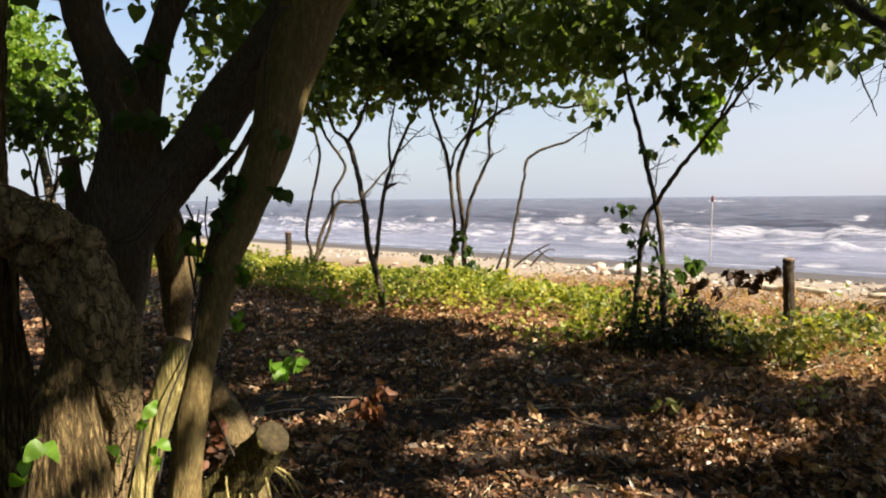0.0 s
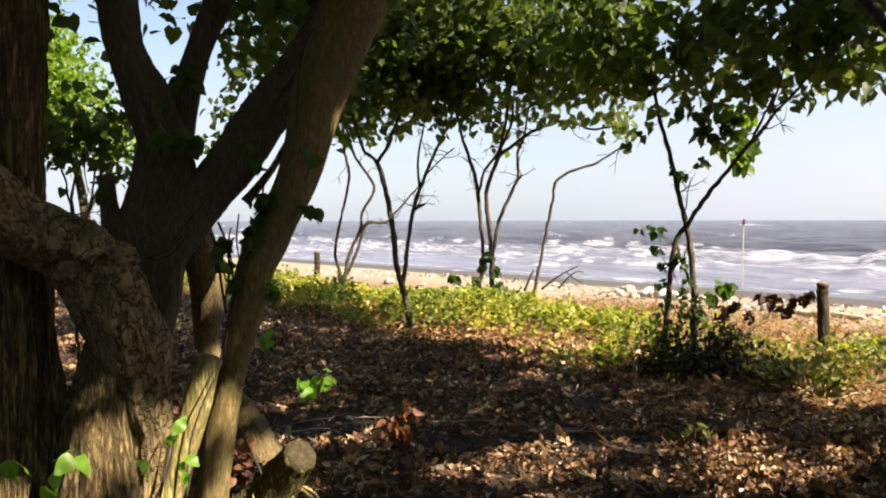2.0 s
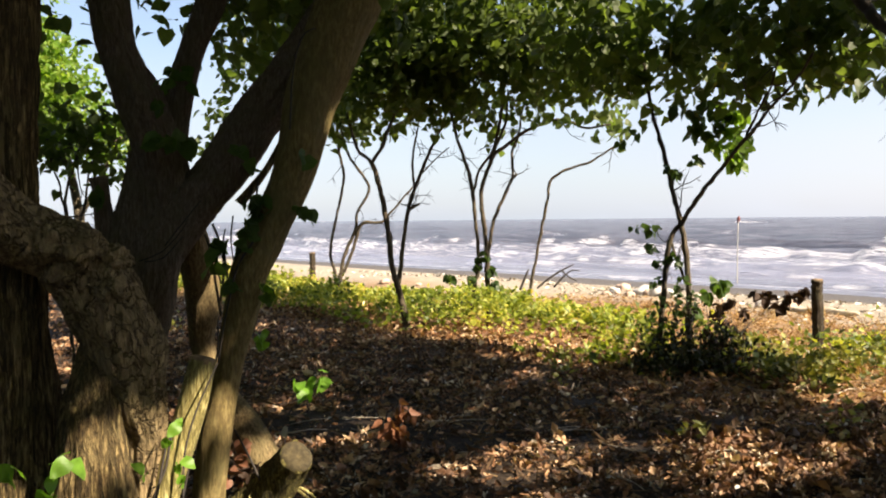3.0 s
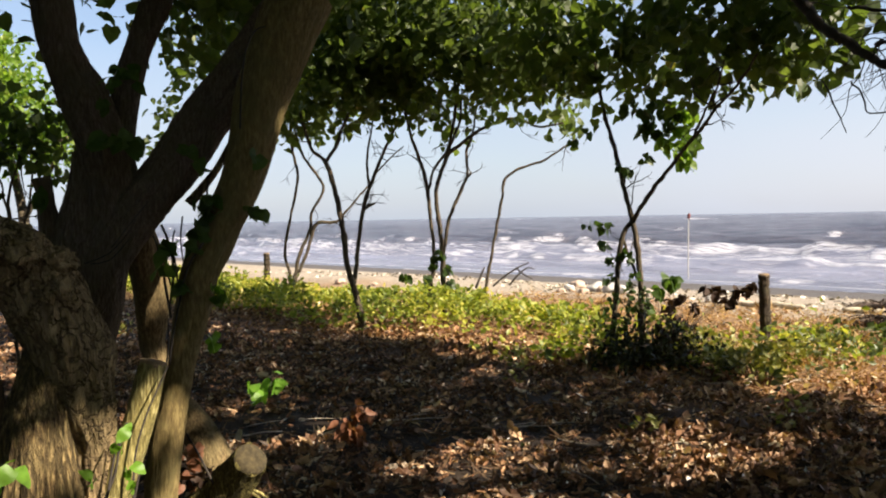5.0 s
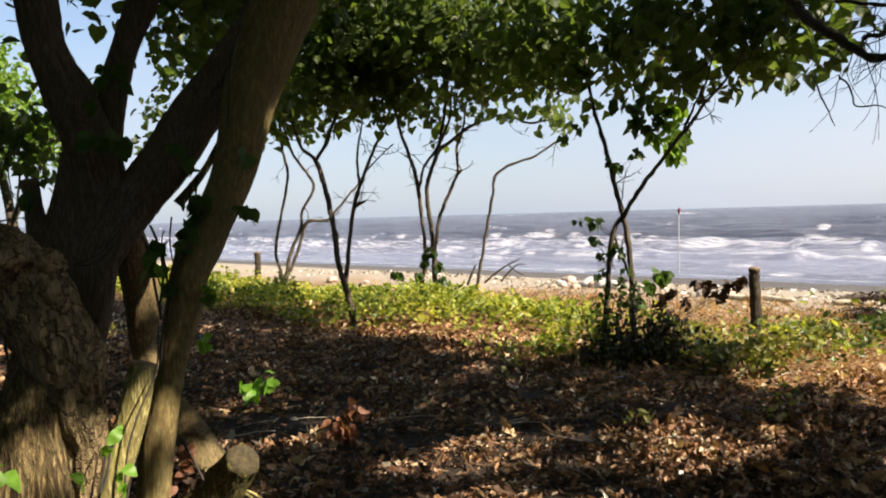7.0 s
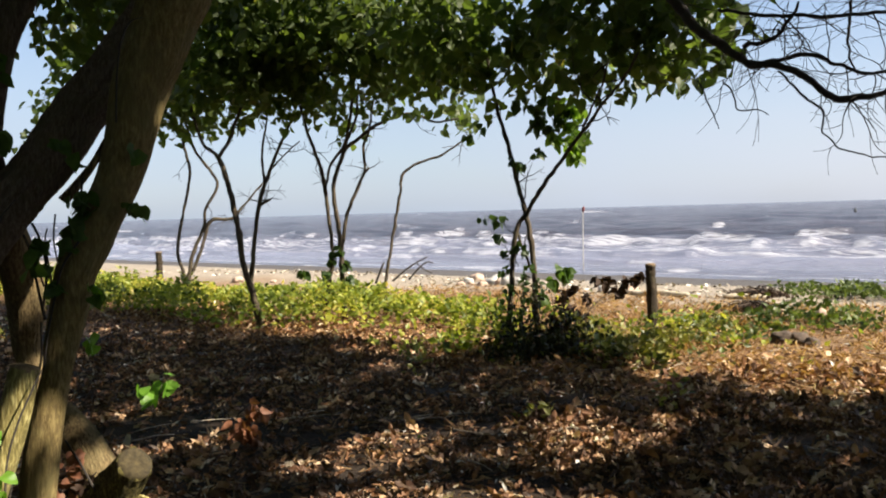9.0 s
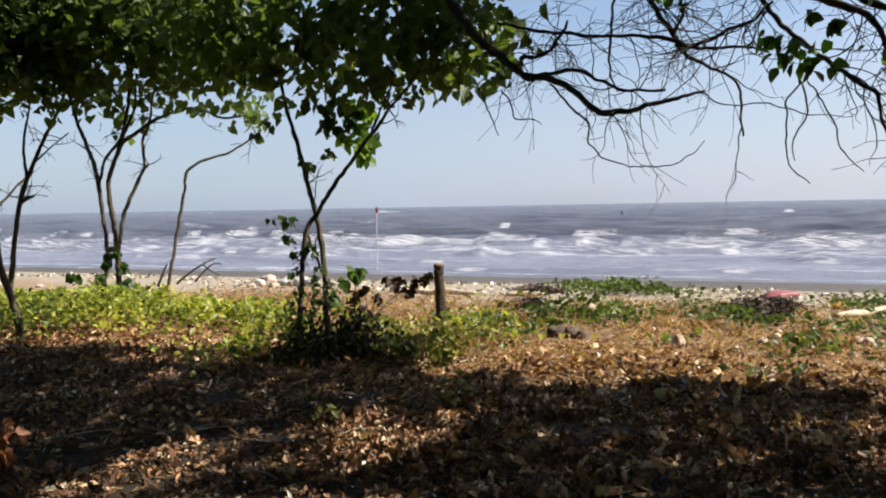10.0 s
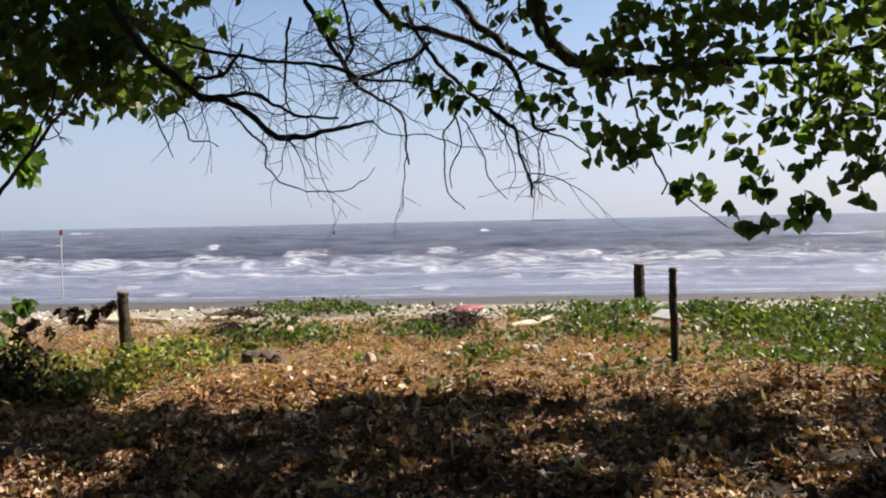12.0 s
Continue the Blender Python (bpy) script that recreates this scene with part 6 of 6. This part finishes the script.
HANGING = [(2.98, 7.85, 2.55, 0.1), (2.9, 7.87, 2.4, 0.1), (2.98, 7.85, 2.25, 0.08), (2.88, 7.87, 2.18, 0.1), (2.98, 7.85, 2.08, 0.06), (2.78, 7.9, 2.25, 0.08), (2.86, 7.9, 2.62, 0.08),
           (2.45, 7.95, 2.62, 0.13), (2.6, 7.95, 2.55, 0.15), (2.74, 7.92, 2.62, 0.15), (2.58, 7.95, 2.38, 0.12), (2.75, 7.93, 2.42, 0.1),
           (2.58, 7.95, 2.12, 0.05), (2.3, 8.0, 2.04, 0.04), (2.38, 8.0, 2.0, 0.05), (3.07, 7.84, 2.30, 0.05), (2.03, 8.17, 1.44, 0.08), (2.22, 8.12, 1.41, 0.08), (2.17, 8.13, 1.23, 0.06), (2.36, 8.08, 1.15, 0.06), (1.93, 8.40, 2.37, 0.06), (2.05, 8.27, 2.41, 0.06), (3.29, 7.53, 2.81, 0.1), (3.41, 7.26, 2.76, 0.06), (2.92, 7.89, 2.54, 0.1)]
FORK_LEAVES = [(2.21, 8.07, 0.88, 0.07), (2.44, 8.00, 0.89, 0.07), (2.27, 8.05, 0.65, 0.08), (2.45, 7.95, 0.60, 0.09), (2.33, 7.98, 0.40, 0.1), (2.17, 8.03, 0.51, 0.08), (2.42, 8.01, 1.06, 0.06), (2.24, 8.06, 1.06, 0.05), (2.54, 7.92, 0.72, 0.08), (2.38, 7.97, 0.78, 0.07)]
TWINED = [(0.51, 11.30, 0.89, 0.1), (0.62, 11.30, 1.01, 0.08), (0.80, 11.29, 0.60, 0.1), (0.72, 11.29, 0.80, 0.09), (0.44, 11.30, 0.68, 0.07), (0.11, 11.21, 0.69, 0.06)]
# same leaf, darker: the shade is put into its colour
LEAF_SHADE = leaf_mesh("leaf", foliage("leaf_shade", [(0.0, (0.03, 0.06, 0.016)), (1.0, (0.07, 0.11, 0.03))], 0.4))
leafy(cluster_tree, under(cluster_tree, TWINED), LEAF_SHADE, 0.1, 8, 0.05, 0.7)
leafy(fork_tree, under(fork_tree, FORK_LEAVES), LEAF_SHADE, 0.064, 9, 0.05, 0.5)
# same leaf, brighter: the sunlight is put into its colour
LEAF_LIT = leaf_mesh("leaf", foliage("leaf_sunlit", [(0.0, (0.12, 0.21, 0.035)), (1.0, (0.26, 0.38, 0.08))], 0.6))
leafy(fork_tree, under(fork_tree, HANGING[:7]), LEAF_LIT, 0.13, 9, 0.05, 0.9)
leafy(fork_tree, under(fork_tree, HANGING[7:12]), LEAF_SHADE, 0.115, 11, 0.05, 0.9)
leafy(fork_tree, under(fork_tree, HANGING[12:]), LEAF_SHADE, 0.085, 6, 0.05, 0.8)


# ---------------------------------------------------------------- driftwood, stones and litter on the beach
def log(label, a, b, r, mat=DRIFT, name="driftwood_log"):
    """A lying log from a to b with tapered, broken ends."""
    a, b = np.array(a[:2]), np.array(b[:2])
    t = thing(name, label, "driftwood", at=(*a, float(height(*a))))
    rows = []
    for k, q in enumerate(np.linspace(0, 1, 5)):
        p = a + (b - a) * q
        rows.append((*(p - a), float(height(*p)) - t.location.z + r * 0.75, r * (0.55, 0.95, 1.0, 0.85, 0.5)[k]))
    limb("log", rows, mat, t, 12, 0.05, 0.22, seed=float(a[0]), grain=3)
    return t


def lump(name, label, category, at, size, mat, group="", seed=0.0):
    """A rounded, uneven stone or clod that sits on the ground."""
    z = float(height(at[0], at[1]))
    bm = bmesh.new()
    bmesh.ops.create_icosphere(bm, subdivisions=3, radius=1.0)
    for v in bm.verts:
        k = 1 + 0.35 * noise.noise(v.co * 1.4 + Vector((seed, 0, 0))) + 0.16 * noise.noise(v.co * 4 + Vector((0, seed, 0)))
        v.co = Vector((v.co.x * size[0], v.co.y * size[1], v.co.z * size[2])) * k
        v.co.z += size[2] * 0.55
    me = bpy.data.meshes.new(name)
    bm.to_mesh(me)
    bm.free()
    me.materials.append(mat)
    me.polygons.foreach_set("use_smooth", [True] * len(me.polygons))
    ob = new(name, me)
    ob.location = (at[0], at[1], z)
    return tagged(ob, label=label, category=category, group=group)


LOGS = [(5.50, 12.41, 1), (6.21, 11.63, 1), (6.50, 11.09, 1), (7.16, 10.98, 1), (8.87, 6.82, 1), (9.95, 6.86, 1), (7.88, 5.08, 1), (7.54, 4.59, 1)]
log("long pale driftwood log lying at the head of the beach", LOGS[0], LOGS[1], 0.06)
log("short pale driftwood piece lying in the grass", LOGS[2], LOGS[3], 0.05)
log("bleached driftwood branch lying among green vines", LOGS[4], LOGS[5], 0.05)
log("short bleached driftwood stick lying on dry grass", LOGS[6], LOGS[7], 0.035)


def plank(label, a, b, wide, thick):
    """A split board lying tilted on the ground, one end broken to a point."""
    a, b = np.array(a), np.array(b)
    t = thing("broken_board", label, "board", at=(*a, float(height(*a))))
    run = float(np.linalg.norm(b - a))
    rise = float(height(*b)) - t.location.z
    u = np.array([*(b - a) / run, rise / run])
    w = np.array([-u[1] * 0.9, u[0] * 0.9, 0.42])
    up = np.cross(u, w)
    up /= np.linalg.norm(up)
    line = [(0.0, 0.0, 0.9), (0.3, 0.02, 1.0), (0.62, 0.03, 0.94), (0.8, 0.08, 0.7), (0.93, 0.2, 0.52), (1.0, 0.3, 0.36)]
    verts = [u * run * q + w * wide * k + up * h for q, k0, k1 in line for k, h in ((k0, 0), (k1, 0), (k1, thick), (k0, thick))]
    faces = [(0, 1, 2, 3), (20, 23, 22, 21)]
    for i in range(5):
        c = 4 * i
        faces += [(c + k, c + 4 + k, c + 4 + (k + 1) % 4, c + (k + 1) % 4) for k in range(4)]
    part("board", mesh_of("board", np.array(verts) + np.array([0, 0, 0.01]), faces, BLEACHED, False), t)
    return t


plank("bleached broken board lying by the thin post", (10.9, 5.75), (10.68, 5.22), 0.24, 0.03)
STONES = [(6.48, 8.73, 1), (5.88, 6.36, 1), (6.79, 6.07, 1), (7.07, 6.14, 1), (7.61, 4.69, 1), (7.70, 5.50, 1), (6.45, 7.44, 1), (8.96, 5.42, 1), (7.70, 5.63, 1)]
for i, (x, y, _) in enumerate(STONES):
    w = (0.09, 0.078, 0.07, 0.06, 0.09, 0.09, 0.06, 0.08, 0.07)[i]
    lump("beach_stone", "pale rounded stone lying on dry ground", "stone", (x, y), (w * 0.85, w * 0.7, w * (1.25 if i < 2 else 0.6)), STONE, "pale stones on the open ground", i * 1.7)
CLODS = [(5.25, 7.72), (5.42, 7.68), (5.5, 7.55)]
for i, (x, y) in enumerate(CLODS):
    w = (0.12, 0.13, 0.09)[i]
    lump("earth_clod", "dark crumbly clump of earth and rotted weed", "clod", (x, y), (w, w * 0.8, w * 0.7), DARK_CLOD, "dark clumps on the open ground", 20 + i * 1.3)


def weed_heap(label, at, long, wide, tall, seed):
    """A low tangle of rotted weed: a ragged mound under dead leaves and short broken twigs."""
    t = thing("weed_heap", label, "heap", "heaps of rotted weed above the beach", at=(*at, float(height(*at))))
    pick = np.random.default_rng(seed)
    rows = [(long * q, 0.15 * wide * math.sin(5 * q + seed), tall * k * 0.45, tall * k * 0.5) for q, k in ((-1, 0.3), (-0.5, 0.9), (0, 1.0), (0.5, 0.8), (1, 0.25))]
    limb("mound", rows, DARK_CLOD, t, 16, 0.04, 0.4, seed=seed, grain=7)
    n = 420
    at_x, at_y = pick.normal(size=n) * 0.5, pick.normal(size=n) * 0.45
    z = tall * np.exp(-at_x**2 - at_y**2) * pick.random(n) ** 0.5
    bits = scatter(CRUMPLED, np.stack([at_x * long, at_y * wide, z], -1), unit(n) * np.array([1, 1, 0.6]), unit(n), pick.uniform(0.03, 0.09, n), pick.uniform(0.5, 1.1, n))
    tagged(part("rotted_leaves", mesh_of("rotted_leaves", *bits, BROWN_LEAF, False), t), kind="stuff")
    twig = []
    for _ in range(26):
        g, run = pick.uniform(0, 6.3), pick.uniform(0.1, 0.3)
        x, y, z = pick.normal() * 0.5 * long, pick.normal() * 0.4 * wide, tall * pick.uniform(0.2, 0.9)
        twig.append(tube([(x, y, z, 0.008), (x + 0.5 * run * math.cos(g), y + 0.5 * run * math.sin(g), z + 0.05, 0.006), (x + run * math.cos(g + 0.3), y + run * math.sin(g + 0.3), z + 0.03 * pick.normal(), 0.003)], 5, 0.08))
    tagged(part("fine_branching", mesh_of("fine_branching", *join(twig), TWIG), t), kind="stuff")
    return t


for k, (x, y, long, wide, tall) in enumerate([(7.11, 11.17, 0.55, 0.3, 0.16), (6.31, 9.99, 0.4, 0.22, 0.1), (8.2, 7.25, 0.4, 0.3, 0.16), (8.3, 7.75, 0.45, 0.3, 0.18), (8.6, 7.5, 0.4, 0.3, 0.15)]):
    weed_heap("low dark heap of rotted weed and twigs on sand", (x, y), long, wide, tall, 11 + k)
(bx, by, _), = [(10.4, 9.05, 1)]
lump("red_bag", "faded red plastic bag lying on the sand", "bag", (bx, by), (0.34, 0.24, 0.075), FADED_RED, "", 50.0)
RUBBLE = [(3.63, 16.48, 1), (4.00, 17.26, 1), (3.92, 16.18, 1), (3.98, 15.67, 1), (4.08, 15.42, 1), (3.43, 15.28, 1), (4.13, 14.96, 1), (3.54, 14.82, 1), (3.31, 15.76, 1), (4.28, 16.39, 1), (-0.55, 18.20, 1), (-1.37, 18.63, 1), (4.28, 14.73, 1), (5.64, 13.30, 1), (5.67, 12.70, 1), (5.35, 13.07, 1)]
for i, (x, y, _) in enumerate(RUBBLE):
    w = 0.10 + 0.05 * math.sin(i * 2.3)
    lump("shell_stone", "bleached white stone lying at the head of the beach", "stone", (x, y), (w * 1.2, w, w * 0.8), STONE if i % 3 else WHITE_PAINT, "bleached stones above the beach", 70 + i)

# bare brush washed up on the sand
brush = thing("dead_branch", "bare grey dead branch stuck in the sand", "branch", at=(1.9, 13.2, 0))
for rows in ([(1.33, 13.35, 0.33, 0.0241), (1.43, 13.34, 0.57, 0.0212), (1.48, 13.33, 0.69, 0.0144)], [(1.62, 13.32, 0.36, 0.0192), (1.81, 13.29, 0.52, 0.0192), (2.04, 13.26, 0.67, 0.0144), (2.23, 13.23, 0.76, 0.0095)], [(1.90, 13.28, 0.38, 0.0192), (2.07, 13.25, 0.57, 0.0172), (2.21, 13.23, 0.67, 0.0124), (2.32, 13.21, 0.65, 0.0095)], [(2.04, 13.26, 0.65, 0.0144), (2.15, 13.24, 0.55, 0.0115), (2.29, 13.22, 0.48, 0.0095)]):
    limb("twig", under(brush, rows), TWIG, brush, 6, 0.05, 0.0)

# a drift of red-brown leaves caught between stems
HEAP = [(-0.85, 3.30, 0.56, 0.07), (-0.83, 3.31, 0.47, 0.08), (-0.86, 3.19, 0.52, 0.07), (-0.80, 3.47, 0.57, 0.07), (-0.83, 3.31, 0.41, 0.08)]
heap = thing("leaf_drift", "drift of red-brown dead leaves caught between stems", "leaves", at=(-0.85, 3.2, 0))
leafy(heap, under(heap, HEAP[::2]), LEAF_DEAD, 0.05, 9, 0.05, 0.2)
leafy(heap, under(heap, HEAP[1::2]), LEAF_BROWN, 0.055, 9, 0.05, 0.2)
limb("twig", under(heap, [(-0.74, 3.23, 0.44, 0.005), (-0.81, 3.26, 0.57, 0.005), (-0.87, 3.29, 0.66, 0.004)]), TWIG, heap, 6, 0.05, 0.0)

# the tangle round the foot of the forked tree
BUSH = [(2.3, 7.5, 0.12, 0.2), (2.6, 7.42, 0.14, 0.2), (2.88, 7.42, 0.16, 0.2), (2.8, 7.7, 0.34, 0.16), (2.72, 7.88, 0.18, 0.2), (2.92, 7.75, 0.14, 0.2), (2.62, 7.62, 0.12, 0.2), (2.05, 7.9, 0.12, 0.14), (2.17, 7.92, 0.19, 0.17), (2.34, 7.82, 0.19, 0.2), (2.51, 7.77, 0.22, 0.15), (2.20, 7.71, 0.07, 0.2), (2.41, 7.59, 0.09, 0.2), (2.46, 7.94, 0.69, 0.11), (2.34, 7.98, 0.54, 0.08), (2.50, 7.93, 0.46, 0.08), (2.17, 8.03, 0.36, 0.08)]
bush = thing("tangled_bush", "dark tangled undergrowth round the forked tree's foot", "bush", at=(2.5, 8.1, 0))
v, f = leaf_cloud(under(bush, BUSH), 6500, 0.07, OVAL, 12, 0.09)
# the shade on the bush is put into these near-black leaf colours
part("foliage", mesh_of("foliage", v, f, foliage("bush_leaf_shaded", [(0.0, (0.014, 0.018, 0.007)), (0.5, (0.028, 0.036, 0.011)), (0.8, (0.05, 0.038, 0.02)), (1.0, (0.09, 0.095, 0.03))], 0.3), False), bush)
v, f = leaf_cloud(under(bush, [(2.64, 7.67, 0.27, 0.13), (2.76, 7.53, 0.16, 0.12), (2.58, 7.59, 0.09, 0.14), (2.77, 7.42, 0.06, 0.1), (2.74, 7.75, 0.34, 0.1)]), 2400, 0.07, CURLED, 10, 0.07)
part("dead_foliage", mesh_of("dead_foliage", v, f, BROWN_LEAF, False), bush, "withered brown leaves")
for k in range(9):
    g = k * 0.7
    limb("stem", [(0.25 * math.cos(g), 0.2 * math.sin(g), 0, 0.008), (0.3 * math.cos(g + 0.4), 0.2 * math.sin(g), 0.3, 0.006), (0.35 * math.cos(g + 0.7), 0.25 * math.sin(g + 0.3), 0.62, 0.003)], TWIG, bush, 6, 0.06, 0.0)
